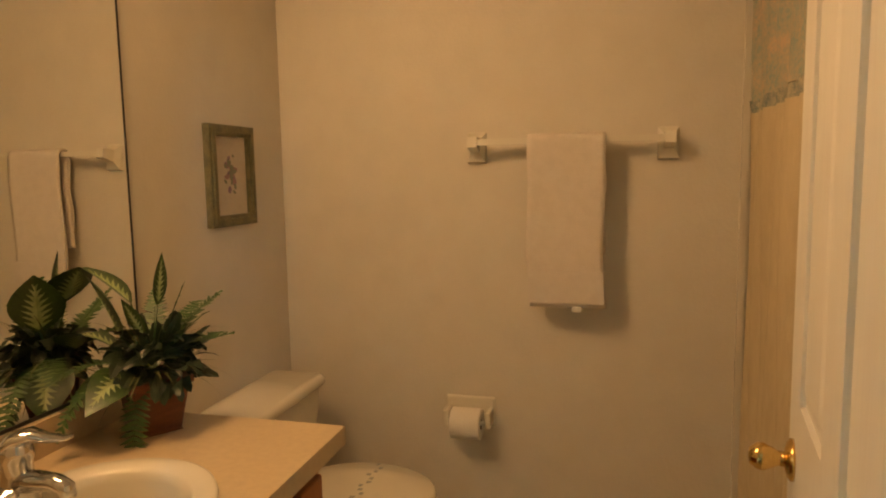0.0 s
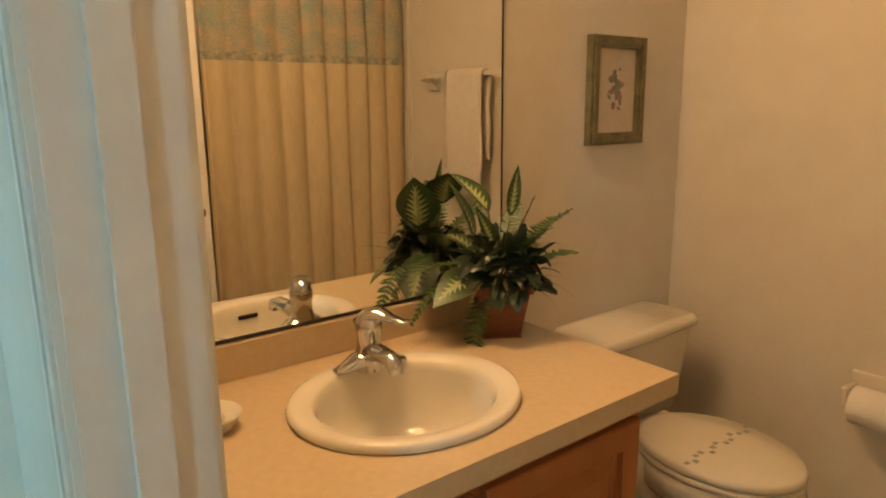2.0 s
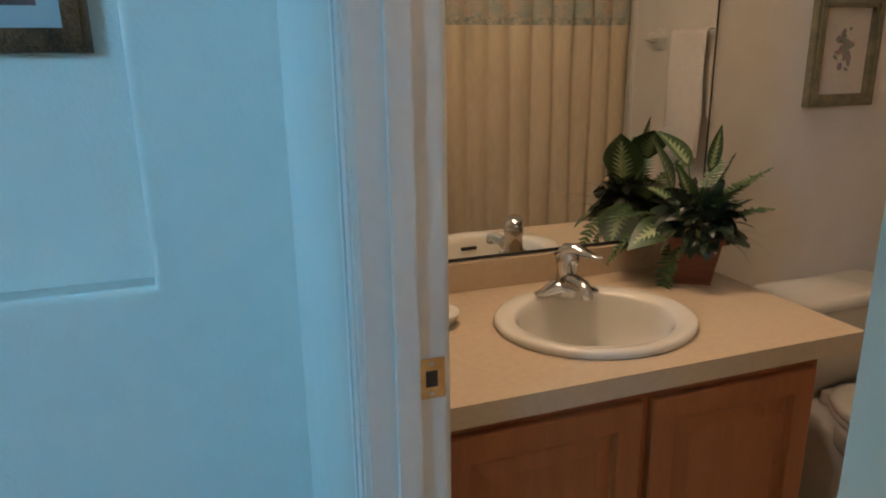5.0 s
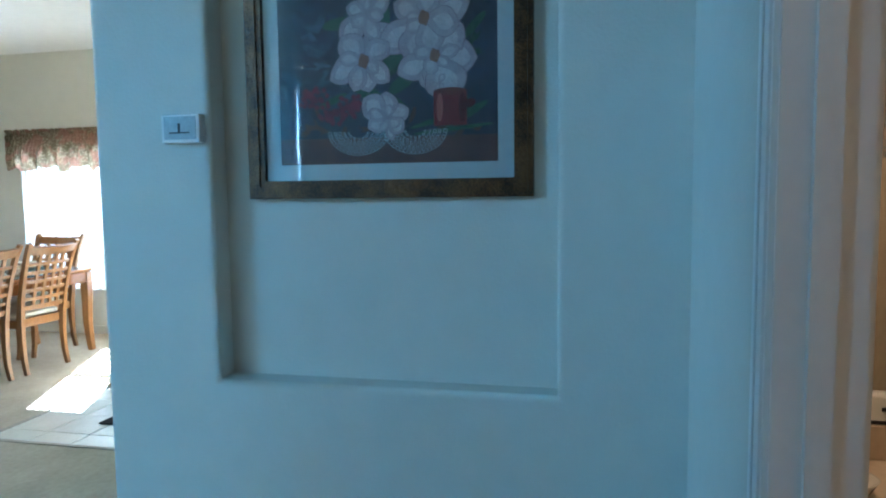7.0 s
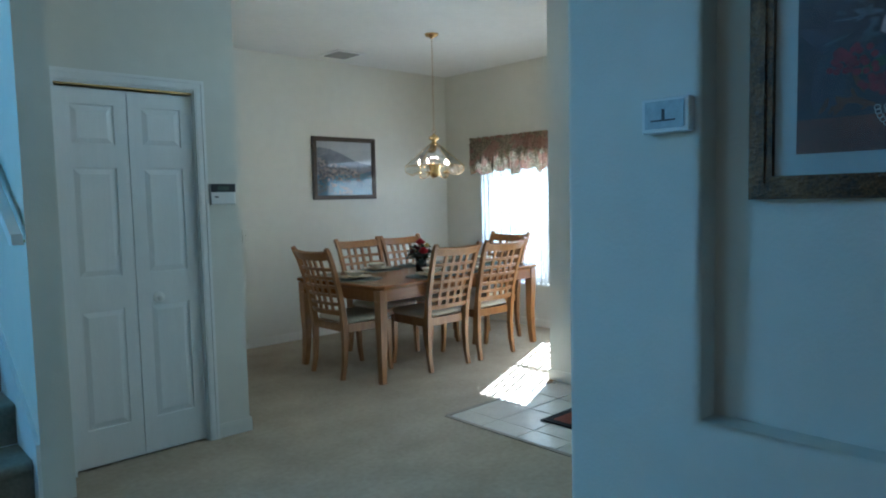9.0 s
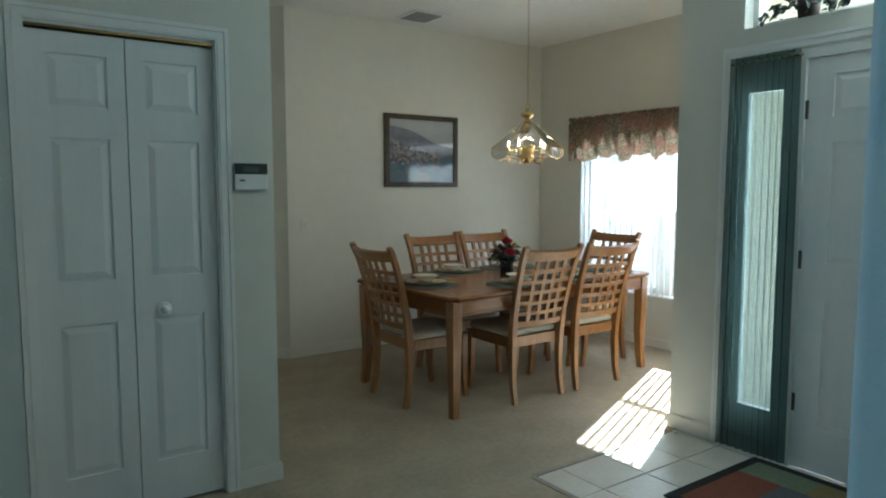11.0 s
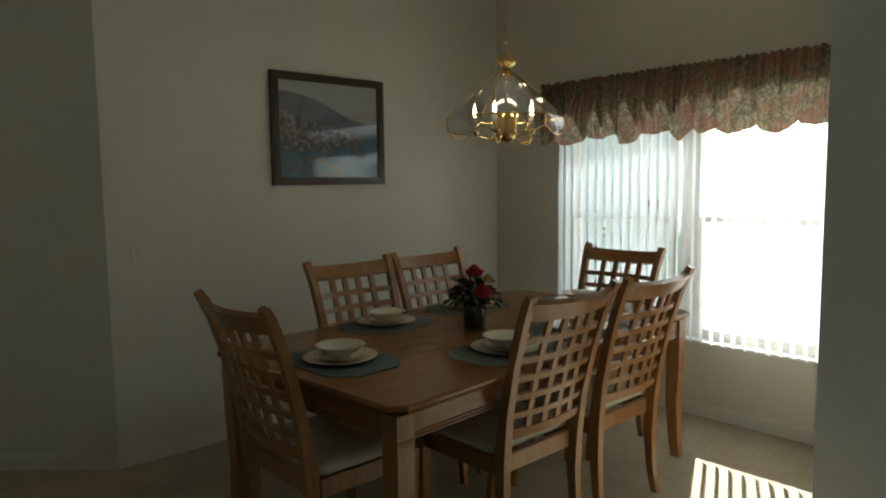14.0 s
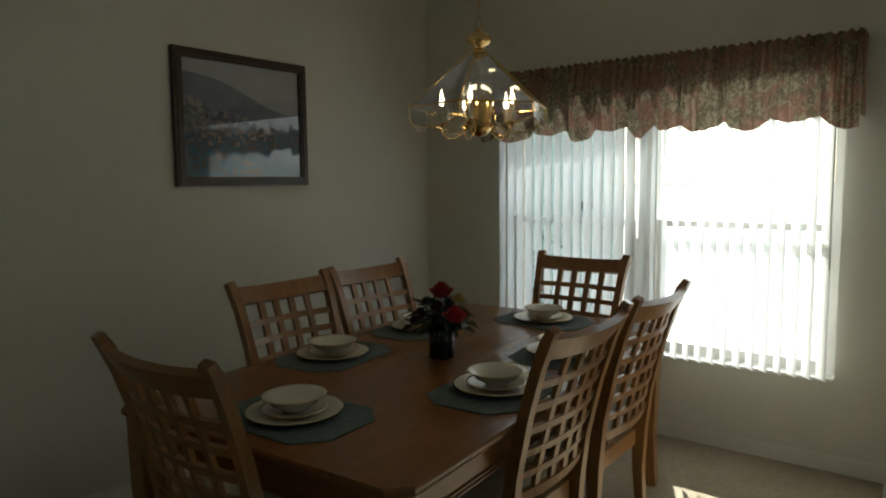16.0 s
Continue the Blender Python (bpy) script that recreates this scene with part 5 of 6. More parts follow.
# magnolia picture in the niche
magnolia, iw, ih, y = picture_frame("framed_magnolia_picture", "large magnolia still-life print in an antique bronze frame", "picture", pose(-1.667, -1.008, 1.742, 0, 0, 90), 0.853, 0.705, 0.053, 0.026, GOLD_FRAME, MAT_BOARD, 0.047)
part("print_ground", boxes((-iw, iw, y - 0.001, y + 0.0, -ih, ih)), print_paint("print_dark_ground", (0.095, 0.09, 0.12), (0.04, 0.045, 0.06), 5), magnolia, "dark blue-grey painted ground")
part("painted_shelf", boxes((-iw, iw, y - 0.0018, y - 0.0012, -ih, -ih + 0.075)), print_paint("print_shelf", (0.22, 0.10, 0.08), (0.10, 0.05, 0.05), 10), magnolia, "dark red painted table edge")
rng = random.Random(21)


def flower(cx, cz, r, petals, turn, layer, mats):
    """Magnolia: long pointed petals in two rings, each over its own shaded edge."""
    shade, pale, mid = bmesh.new(), bmesh.new(), bmesh.new()
    step = 0
    for ring, size in ((0, 1.0), (1, 0.66)):
        for k in range(petals - 2 * ring):
            a = turn + 2 * math.pi * k / (petals - 2 * ring) + 0.5 * ring + rng.uniform(-0.42, 0.42)
            rr, wide = r * size * rng.uniform(0.65, 1.3), rng.uniform(0.28, 0.48)
            bend = rng.uniform(-0.25, 0.25)
            for bm, grow, dx in ((shade, 1.0, 0), (mid, 0.955, 0.02), (pale, 0.60, 0.24)):
                pts = []
                for q in range(18):
                    u = q / 9 if q <= 9 else 2 - q / 9
                    side = 1 if q <= 9 else -1
                    w = wide * grow * math.sin(math.pi * min(1, u) ** 1.25) ** 0.75 * side
                    l = dx + u * grow
                    v = w * (1 - 0.5 * dx) + bend * u * u * 0.5
                    pts.append(bm.verts.new((cx + rr * (l * math.cos(a) - v * math.sin(a)), layer - 0.00003 * step, cz + rr * (l * math.sin(a) + v * math.cos(a)))))
                step += 1
                bm.faces.new(pts[:9] + pts[9:])
    for bm, mat_, text in ((shade, PETAL_SHADE, "shaded pink petal edges"), (mid, PETAL, "pale pink painted petals"), (pale, PETAL_LIGHT, "light pink painted petals")):
        part("painted_petals", bm, mat_, magnolia, text, kind="stuff")
    if len(mats) > 2:
        bm = bmesh.new()
        blob(bm, cx, cz, r * 0.13, r * 0.17, layer - 0.00003 * step - 0.0001, 0, 10, 0.15, 4)
        part("painted_stamen", bm, STAMEN, magnolia, "reddish painted flower centre")


PETAL_SHADE = print_paint("print_petal_shade", (0.44, 0.32, 0.34), (0.33, 0.22, 0.26), 30)
PETAL = print_paint("print_petal", (0.64, 0.53, 0.54), (0.47, 0.36, 0.39), 22)
PETAL_LIGHT = print_paint("print_petal_light", (0.80, 0.71, 0.69), (0.60, 0.50, 0.50), 18)
STAMEN = print_paint("print_stamen", (0.42, 0.20, 0.12), (0.28, 0.12, 0.08), 60)
PAINT_LEAF = print_paint("print_green", (0.12, 0.19, 0.11), (0.05, 0.09, 0.06), 20)
PAINT_RED = print_paint("print_red", (0.34, 0.05, 0.05), (0.20, 0.03, 0.03), 14)
PAINT_BERRY = print_paint("print_berry", (0.30, 0.06, 0.09), (0.14, 0.03, 0.05), 40)
PAINT_LACE = print_paint("print_lace", (0.60, 0.61, 0.62), (0.48, 0.50, 0.51), 40)
PAINT_MIST = print_paint("print_mist", (0.10, 0.11, 0.16), (0.055, 0.06, 0.09), 12)
bm = bmesh.new()
for k in range(26):
    blob(bm, rng.uniform(-0.28, 0.28), rng.uniform(-0.14, 0.2), rng.uniform(0.03, 0.07), rng.uniform(0.015, 0.035), y - 0.0022 - 0.00003 * k, rng.uniform(0, 3), 12, 0.12, 3)
part("painted_mist", bm, PAINT_MIST, magnolia, "blurred painted foliage", kind="stuff")
bm = bmesh.new()
for k, (x, z, l, w, t) in enumerate(((-0.13, 0.15, 0.055, 0.018, 0.1), (0.03, 0.06, 0.08, 0.03, 0.9), (-0.05, -0.05, 0.05, 0.022, -0.6), (0.06, -0.02, 0.06, 0.02, 0.6), (-0.01, 0.17, 0.03, 0.06, 0.2), (0.17, -0.13, 0.10, 0.008, 0.25), (0.24, -0.12, 0.07, 0.012, 0.5), (0.2, -0.16, 0.12, 0.006, 0.1), (0.26, 0.12, 0.05, 0.012, 0.8), (-0.16, -0.07, 0.05, 0.01, 0.4), (0.02, -0.08, 0.05, 0.02, -0.5))):
    blob(bm, x, z, l, w, y - 0.0034 - 0.00004 * k, t, 12, 0.05, 2)
part("painted_leaves", bm, PAINT_LEAF, magnolia, "green painted leaves", kind="stuff")
flower(-0.060, 0.040, 0.125, 7, 0.3, y - 0.0045, ((PETAL, 1.0), (PETAL_LIGHT, 0.75), (STAMEN, 0.16)))
flower(-0.050, 0.175, 0.09, 5, 1.2, y - 0.0048, ((PETAL, 1.0), (PETAL_LIGHT, 0.7)))
flower(0.12, 0.15, 0.125, 7, 0.9, y - 0.0046, ((PETAL, 1.0), (PETAL_LIGHT, 0.75), (STAMEN, 0.14)))
flower(0.15, 0.045, 0.115, 7, 0.1, y - 0.0047, ((PETAL, 1.0), (PETAL_LIGHT, 0.75), (STAMEN, 0.15)))
flower(0.16, -0.03, 0.05, 5, 0.6, y - 0.0049, ((PETAL, 1.0), (PETAL_LIGHT, 0.7)))
bm = bmesh.new()
for k in range(120):
    a, r = rng.uniform(0, 6.28), rng.uniform(0, 1)
    cx, cz = ((-0.155, -0.105), (-0.215, -0.06), (-0.10, -0.085))[k % 3]
    blob(bm, cx + 0.05 * r * math.cos(a), cz + 0.036 * r * math.sin(a), 0.0075, 0.0075, y - 0.0040 - 0.00003 * k, 0, 8)
part("painted_berries", bm, PAINT_BERRY, magnolia, "dark red painted berries", kind="stuff")
rng = random.Random(33)
for tint_name, tint, spots in (("brown", (0.20, 0.10, 0.07), ((0.0, -0.14), (0.22, -0.13), (-0.2, -0.15))), ("green", (0.07, 0.11, 0.07), ((0.24, 0.08), (0.05, 0.02), (0.2, -0.09))), ("slate", (0.16, 0.19, 0.25), ((-0.24, 0.12), (-0.2, 0.02), (-0.13, -0.03)))):
    bm = bmesh.new()
    for k in range(36):
        cx, cz = spots[k % 3]
        blob(bm, max(-0.27, min(0.27, cx + rng.gauss(0, 0.04))), max(-0.215, min(0.2, cz + rng.gauss(0, 0.022))), rng.uniform(0.008, 0.03), rng.uniform(0.003, 0.009), y - 0.0026 - 0.00002 * k, rng.uniform(-1.2, 1.2), 9, 0.15, 3)
    part("painted_strokes", bm, print_paint("print_" + tint_name, tint, tuple(c * 0.5 for c in tint), 35), magnolia, tint_name + " brush strokes", kind="stuff")
part("painted_cup", boxes((0.145, 0.240, y - 0.0068, y - 0.0062, -0.150, -0.055)), PAINT_RED, magnolia, "red painted cup")
bm = bmesh.new()
blob(bm, 0.1925, -0.055, 0.0475, 0.010, y - 0.0071, 0, 18)
part("painted_cup_rim", bm, print_paint("print_rim", (0.12, 0.03, 0.03), (0.3, 0.08, 0.06), 10), magnolia, "darker cup rim")
bm = bmesh.new()
blob(bm, 0.163, -0.100, 0.010, 0.040, y - 0.0072, 0, 12)
part("painted_highlight", bm, print_paint("print_cup_light", (0.62, 0.22, 0.17), (0.5, 0.12, 0.1), 30), magnolia, "lighter red highlight on the painted cup")
bm = bmesh.new()
blob(bm, 0.228, -0.102, 0.011, 0.044, y - 0.0072, 0, 12)
blob(bm, 0.250, -0.090, 0.016, 0.012, y - 0.00725, 0.4, 12)
part("painted_shadow", bm, print_paint("print_cup_shadow", (0.16, 0.02, 0.025), (0.10, 0.015, 0.02), 30), magnolia, "dark red shaded side of the painted cup")
lace = bmesh.new()
for fan in (-0.085, 0.085):
    for ring_r, hole_r in ((0.088, 0.0068), (0.072, 0.0052), (0.058, 0.0062), (0.044, 0.0045), (0.030, 0.0045)):
        n = int(ring_r * 250)
        for k in range(n):
            a = math.pi + math.pi * (k + 0.5) / n
            x, z = 0.005 + fan + ring_r * 1.0 * math.cos(a), -0.160 + ring_r * 0.72 * math.sin(a)
            if abs(fan + ring_r * math.cos(a)) > 0.175 or z < -0.228:
                continue
            pts_out = [(x + hole_r * math.cos(b), z + hole_r * math.sin(b)) for b in (2 * math.pi * q / 7 for q in range(7))]
            pts_in = [(x + (hole_r - 0.0022) * math.cos(b), z + (hole_r - 0.0022) * math.sin(b)) for b in (2 * math.pi * q / 7 for q in range(7))]
            vo, vi = [lace.verts.new((px, y - 0.0058, pz)) for px, pz in pts_out], [lace.verts.new((px, y - 0.0058, pz)) for px, pz in pts_in]
            for q in range(7):
                lace.faces.new((vo[q], vo[(q + 1) % 7], vi[(q + 1) % 7], vi[q]))
part("painted_lace", lace, PAINT_LACE, magnolia, "white painted lace", kind="stuff")
flower(0.010, -0.125, 0.075, 6, 0.5, y - 0.0075, ((PETAL, 1.0), (PETAL_LIGHT, 0.75)))
giw, gih = iw + 0.047, ih + 0.047
g = part("glazing", boxes((-giw, giw, y - 0.0115, y - 0.0095, -gih, gih)), PANE, magnolia, "picture glass")
g.visible_shadow = False

# thermostat, keypad, switch, vent
thermostat = thing("thermostat", "cream wall thermostat with a dial scale on the hall wall", "thermostat", pose(-1.577, -1.596, 1.598, 0, 0, 90))
part("body", bevelled(boxes((-0.062, 0.062, -0.034, -0.001, -0.042, 0.042)), 0.004), PLASTIC, thermostat)
part("face", bevelled(boxes((-0.052, 0.052, -0.0365, -0.034, -0.032, 0.034)), 0.001, 1), material("dial_face", (0.42, 0.48, 0.50), (0.30, 0.35, 0.38), 50, 0.3), thermostat, "grey-blue dial window")
part("needle", boxes((-0.006, 0.002, -0.0375, -0.0366, -0.012, 0.014), (-0.035, 0.03, -0.0375, -0.0366, -0.015, -0.011)), BLACK, thermostat, "dark scale and needle")
keypad = thing("alarm_keypad", "white alarm keypad with black display strip", "alarm keypad", pose(-1.797, -4.60, 1.463, 0, 0, 180))
part("body", bevelled(boxes((-0.076, 0.076, -0.028, -0.001, -0.060, 0.060)), 0.005), PLASTIC, keypad)
part("display", bevelled(boxes((-0.0765, 0.0765, -0.031, -0.0275, 0.012, 0.0605)), 0.002, 1), BLACK, keypad, "black display strip")
part("screen", boxes((-0.036, 0.034, -0.0318, -0.0311, 0.022, 0.045)), material("lcd", (0.10, 0.12, 0.10), (0.08, 0.1, 0.08), 20, 0.2), keypad, "dark green display")
part("mark", boxes((-0.055, -0.03, -0.0292, -0.0286, -0.020, -0.013)), BLACK, keypad, "small dark mark")
switch = thing("light_switch", "white light switch plate on the dining wall", "light switch", pose(-3.026, -6.78, 1.095, 0, 0, 180))
IVORY = material("ivory_plastic", (0.64, 0.62, 0.56), (0.62, 0.60, 0.54), 5, 0.45)
part("plate", bevelled(boxes((-0.035, 0.035, -0.005, 0, -0.058, 0.058)), 0.002), IVORY, switch)
part("toggle", boxes((-0.005, 0.005, -0.016, -0.005, -0.004, 0.012)), IVORY, switch)
wall_switch = thing("light_switch", "white light switch plate on the angled wall", "light switch", pose(-2.3605, -7.2725, 1.104, 0, 0, 136.5))
part("plate", bevelled(boxes((-0.035, 0.035, -0.005, 0, -0.058, 0.058)), 0.002), IVORY, wall_switch)
part("toggle", boxes((-0.005, 0.005, -0.016, -0.005, -0.004, 0.012)), IVORY, wall_switch)
VENT_GREY = material("vent_grey", (0.28, 0.28, 0.27), (0.22, 0.22, 0.21), 10, 0.5)
vent = thing("ceiling_vent", "grey louvred ceiling air vent", "vent", Matrix.Translation((-3.96, -6.43, CEIL)))
part("frame", boxes((-0.16, 0.16, -0.17, -0.14, -0.010, 0), (-0.16, 0.16, 0.14, 0.17, -0.010, 0), (-0.16, -0.13, -0.14, 0.14, -0.010, 0), (0.13, 0.16, -0.14, 0.14, -0.010, 0)), PLASTIC, vent)
# No duct is built; a black sheet gives the shade between the slats.
part("backing", boxes((-0.13, 0.13, -0.14, 0.14, -0.0015, -0.0005)), BLACK, vent, "black sheet for the shade behind the slats")
for k in range(9):
    s = moved(boxes((-0.129, 0.129, -0.012, 0.012, -0.001, 0.001)), pose(0, -0.12 + 0.03 * k, -0.007, 35, 0, 0))
    part("slat", s, VENT_GREY, vent)

# valance
FLORAL = bpy.data.materials.new("floral_valance")
FLORAL.use_nodes = True
nodes, links = FLORAL.node_tree.nodes, FLORAL.node_tree.links
nodes.remove(nodes["Principled BSDF"])
coord, n1, n2 = nodes.new("ShaderNodeTexCoord"), nodes.new("ShaderNodeTexNoise"), nodes.new("ShaderNodeTexNoise")
n1.inputs["Scale"].default_value, n1.inputs["Detail"].default_value, n1.inputs["Distortion"].default_value = 10, 2, 0.5
n2.inputs["Scale"].default_value, n2.inputs["Detail"].default_value, n2.inputs["Distortion"].default_value = 42, 3, 0.8
ramp1, ramp2, blend = nodes.new("ShaderNodeValToRGB"), nodes.new("ShaderNodeValToRGB"), nodes.new("ShaderNodeMix")
blend.data_type = "RGBA"
ramp1.color_ramp.elements[0].position, ramp1.color_ramp.elements[1].position = 0.46, 0.58
ramp1.color_ramp.elements[0].color, ramp1.color_ramp.elements[1].color = (0, 0, 0, 1), (1, 1, 1, 1)
ramp2.color_ramp.elements[0].position, ramp2.color_ramp.elements[1].position = 0.46, 0.56
ramp2.color_ramp.elements[0].color, ramp2.color_ramp.elements[1].color = (0.20, 0.165, 0.105, 1), (0.36, 0.30, 0.205, 1)
blend.inputs[7].default_value = (0.36, 0.17, 0.13, 1)
for n in (n1, n2):
    links.new(coord.outputs["Object"], n.inputs["Vector"])
links.new(n1.outputs["Fac"], ramp1.inputs["Fac"])
links.new(n2.outputs["Fac"], ramp2.inputs["Fac"])
fade = nodes.new("ShaderNodeMath")
fade.operation, fade.inputs[1].default_value = "MULTIPLY", 0.6
links.new(ramp1.outputs["Color"], fade.inputs[0])
links.new(fade.outputs[0], blend.inputs[0])
links.new(ramp2.outputs["Color"], blend.inputs[6])
dif, tra, mix = nodes.new("ShaderNodeBsdfDiffuse"), nodes.new("ShaderNodeBsdfTranslucent"), nodes.new("ShaderNodeMixShader")
mix.inputs["Fac"].default_value = 0.5
links.new(blend.outputs[2], dif.inputs["Color"])
links.new(blend.outputs[2], tra.inputs["Color"])
links.new(dif.outputs[0], mix.inputs[1])
links.new(tra.outputs[0], mix.inputs[2])
links.new(mix.outputs[0], nodes["Material Output"].inputs["Surface"])
valance = thing("window_valance", "gathered floral valance with a scalloped hem over the window", "valance", Matrix.Translation((-5.69, -6.23, 1.88)))
length, n, swags = 2.03, 800, 11
bm, cols = bmesh.new(), []
phase = [rng.uniform(-0.6, 0.6) for _ in range(40)]
for i in range(n + 1):
    u = i / n
    s = u * length
    f = s * swags / length + 0.24 * math.sin(s * 5.1 + 1) + 0.09 * math.sin(s * 11.3)
    w = f - math.floor(f)
    scallop = (0.046 + 0.026 * math.sin(math.floor(f) * 2.7)) * (math.sin(math.pi * w)) ** 0.7
    bottom = -0.165 - scallop
    gather = 0.016 * math.sin(s * 120 + 2.6 * math.sin(s * 31)) + 0.008 * math.sin(s * 241 + 1.7 * math.sin(s * 17))
    puff = 0.056 * math.sin(math.pi * w) ** 0.6
    col = []
    for z, g_, q in ((0.200, 0.9, 0.0), (0.185, 1.5, 0.0), (0.160, 0.5, -0.15), (0.135, 1.4, 0.0), (0.10, 1.1, 0.1), (0.05, 0.9, 0.45), (-0.01, 0.55, 0.8), (-0.08, 0.35, 1.0), (-0.13, 0.25, 0.95), (None, 0.2, 0.7)):
        zz = bottom if z is None else z + (0.006 * math.sin(s * 150) if z > 0.19 else 0)
        if z is not None and zz < bottom + 0.02:
            zz = bottom + 0.02
        soft_fold = (0.028 * math.sin(s * 46 + phase[int(f) % 40] * 5) + 0.010 * math.sin(s * 97 + phase[int(f) % 40] * 9)) * q
        col.append(bm.verts.new((0.13 + gather * g_ + puff * q + soft_fold, s, zz)))
    cols.append(col)
for a, b in zip(cols, cols[1:]):
    for j in range(len(a) - 1):
        bm.faces.new((a[j], a[j + 1], b[j + 1], b[j]))
part("cloth", bm, FLORAL, valance, smooth=True)
for s0 in (0.0, length):
    side, rows_ = bmesh.new(), []
    for i in range(13):
        x = 0.13 * i / 12
        rows_.append([side.verts.new((x, s0 + 0.006 * math.sin(i * 2.2), z)) for z in (0.195, 0.1, 0.0, -0.1, -0.17)])
    for a, b in zip(rows_, rows_[1:]):
        for j in range(4):
            side.faces.new((a[j], a[j + 1], b[j + 1], b[j]))
    part("return", side, FLORAL, valance, smooth=True)
part("rod", sweep(bmesh.new(), [(0.005, 0.004, 0.15), (0.100, 0.004, 0.15), (0.100, length - 0.004, 0.15), (0.005, length - 0.004, 0.15)], (0.012, 0.012), (0, 0, 1)), TRIM, valance)

# vertical blinds
blinds = thing("vertical_blinds", "white vertical blinds across the dining window", "blinds", Matrix.Translation((-5.625, WIN[0], 0)))
part("headrail", boxes((-0.022, 0.022, 0.01, w_w - 0.01, 1.90, 1.93)), TRIM, blinds)


def vane(width=0.082, z0=0.462, z1=1.898):
    bm, cols = bmesh.new(), []
    for i in range(5):
        u = -1 + i / 2
        cols.append([bm.verts.new((u * width / 2, 0.006 * (1 - u * u), z)) for z in (z0, z1)])
    for a, b in zip(cols, cols[1:]):
        bm.faces.new((a[0], a[1], b[1], b[0]))
    return bm


first = part("vane", vane(), VANE, blinds, smooth=True)
count = 29
rng = random.Random(3)
for k in range(count):
    ob = first if k == 0 else new("vane", first.data)
    ob.parent = blinds
    turn = VANE_TURN + (25 if k < 15 else 0) + rng.uniform(-3, 3)
    ob.matrix_basis = pose(0.0, 0.05 + (w_w - 0.10) * k / (count - 1), 0, 0, 0, turn)
cord = part("wand", sweep(bmesh.new(), [(0.03, w_w - 0.03, 1.88), (0.032, w_w - 0.03, 1.0)], (0.006, 0.006), (1, 0, 0), 6), PLASTIC, blinds)

# place settings
CHINA = material("cream_china", (0.66, 0.62, 0.52), (0.64, 0.60, 0.50), 4, 0.12)
PLACEMAT = material("grey_green_placemat", (0.125, 0.155, 0.145), (0.07, 0.095, 0.09), 60, 0.9, 0.5, 200)


def oct_mat():
    bm = bmesh.new()
    w, d, c = 0.225, 0.165, 0.075
    pts = [(-w, -d + c), (-w + c, -d), (w - c, -d), (w, -d + c), (w, d - c), (w - c, d), (-w + c, d), (-w, d - c)]
    rings = [[bm.verts.new((x, y, z)) for x, y in pts] for z in (0, 0.0035)]
    for k in range(8):
        bm.faces.new((rings[0][k], rings[0][(k + 1) % 8], rings[1][(k + 1) % 8], rings[1][k]))
    bm.faces.new(rings[0])
    bm.faces.new(rings[1])
    return bm


TABLE_Z = 0.7606
mat_thing = tagged(part("placemat", oct_mat(), PLACEMAT), "grey-green eight-sided cloth placemat on the table", "placemat", "place settings")
plate = tagged(part("dinner_plate", lathe(bmesh.new(), [(0, 0.002), (0.06, 0.0), (0.085, 0.002), (0.138, 0.016), (0.140, 0.019), (0.134, 0.0185), (0.085, 0.007), (0.07, 0.006), (0, 0.006)], 40), CHINA, smooth=True), "cream dinner plate with a thin gold rim", "plate", "place settings")
part("gold_rim", lathe(bmesh.new(), [(0.1375, 0.0185), (0.1405, 0.0200), (0.1405, 0.0180), (0.1375, 0.0165)], 40), BRASS, plate, "thin gold rim", smooth=True)
saucer = tagged(part("salad_plate", lathe(bmesh.new(), [(0, 0.002), (0.045, 0.0), (0.06, 0.002), (0.095, 0.014), (0.097, 0.017), (0.09, 0.016), (0.06, 0.006), (0, 0.006)], 36), CHINA, smooth=True), "cream salad plate with a thin gold rim", "plate", "place settings")
part("gold_rim", lathe(bmesh.new(), [(0.095, 0.0165), (0.0975, 0.0180), (0.0975, 0.016), (0.095, 0.0145)], 36), BRASS, saucer, "thin gold rim", smooth=True)
soup = tagged(part("soup_bowl", lathe(bmesh.new(), [(0, 0.006), (0.032, 0.004), (0.034, 0.0), (0.037, 0.0), (0.038, 0.006), (0.066, 0.020), (0.082, 0.040), (0.094, 0.044), (0.094, 0.046), (0.080, 0.042), (0.062, 0.024), (0.035, 0.011), (0, 0.009)], 36), CHINA, smooth=True), "cream soup bowl with a thin gold rim", "bowl", "place settings")
part("gold_rim", lathe(bmesh.new(), [(0.0925, 0.0455), (0.0950, 0.0470), (0.0950, 0.0445), (0.0925, 0.0438)], 36), BRASS, soup, "thin gold rim", smooth=True)
settings = ((-3.258, -5.322, 93), (-3.80, -5.73, 3), (-4.36, -5.76, 3), (-4.84, -5.39, 93), (-4.34, -5.02, 3), (-3.80, -4.985, 3))
for k, (x, y, a) in enumerate(settings):
    for ob, z in ((mat_thing, TABLE_Z + 0.0004), (plate, TABLE_Z + 0.0042), (saucer, TABLE_Z + 0.0118), (soup, TABLE_Z + 0.0195)):
        m = pose(x + (0.0 if ob is mat_thing else 0.01 * math.sin(k * 2)), y, z, 0, 0, a + 3 * math.sin(k * 1.7))
        if k == 0:
            ob.matrix_basis = m
        else:
            copy_thing(ob, m)

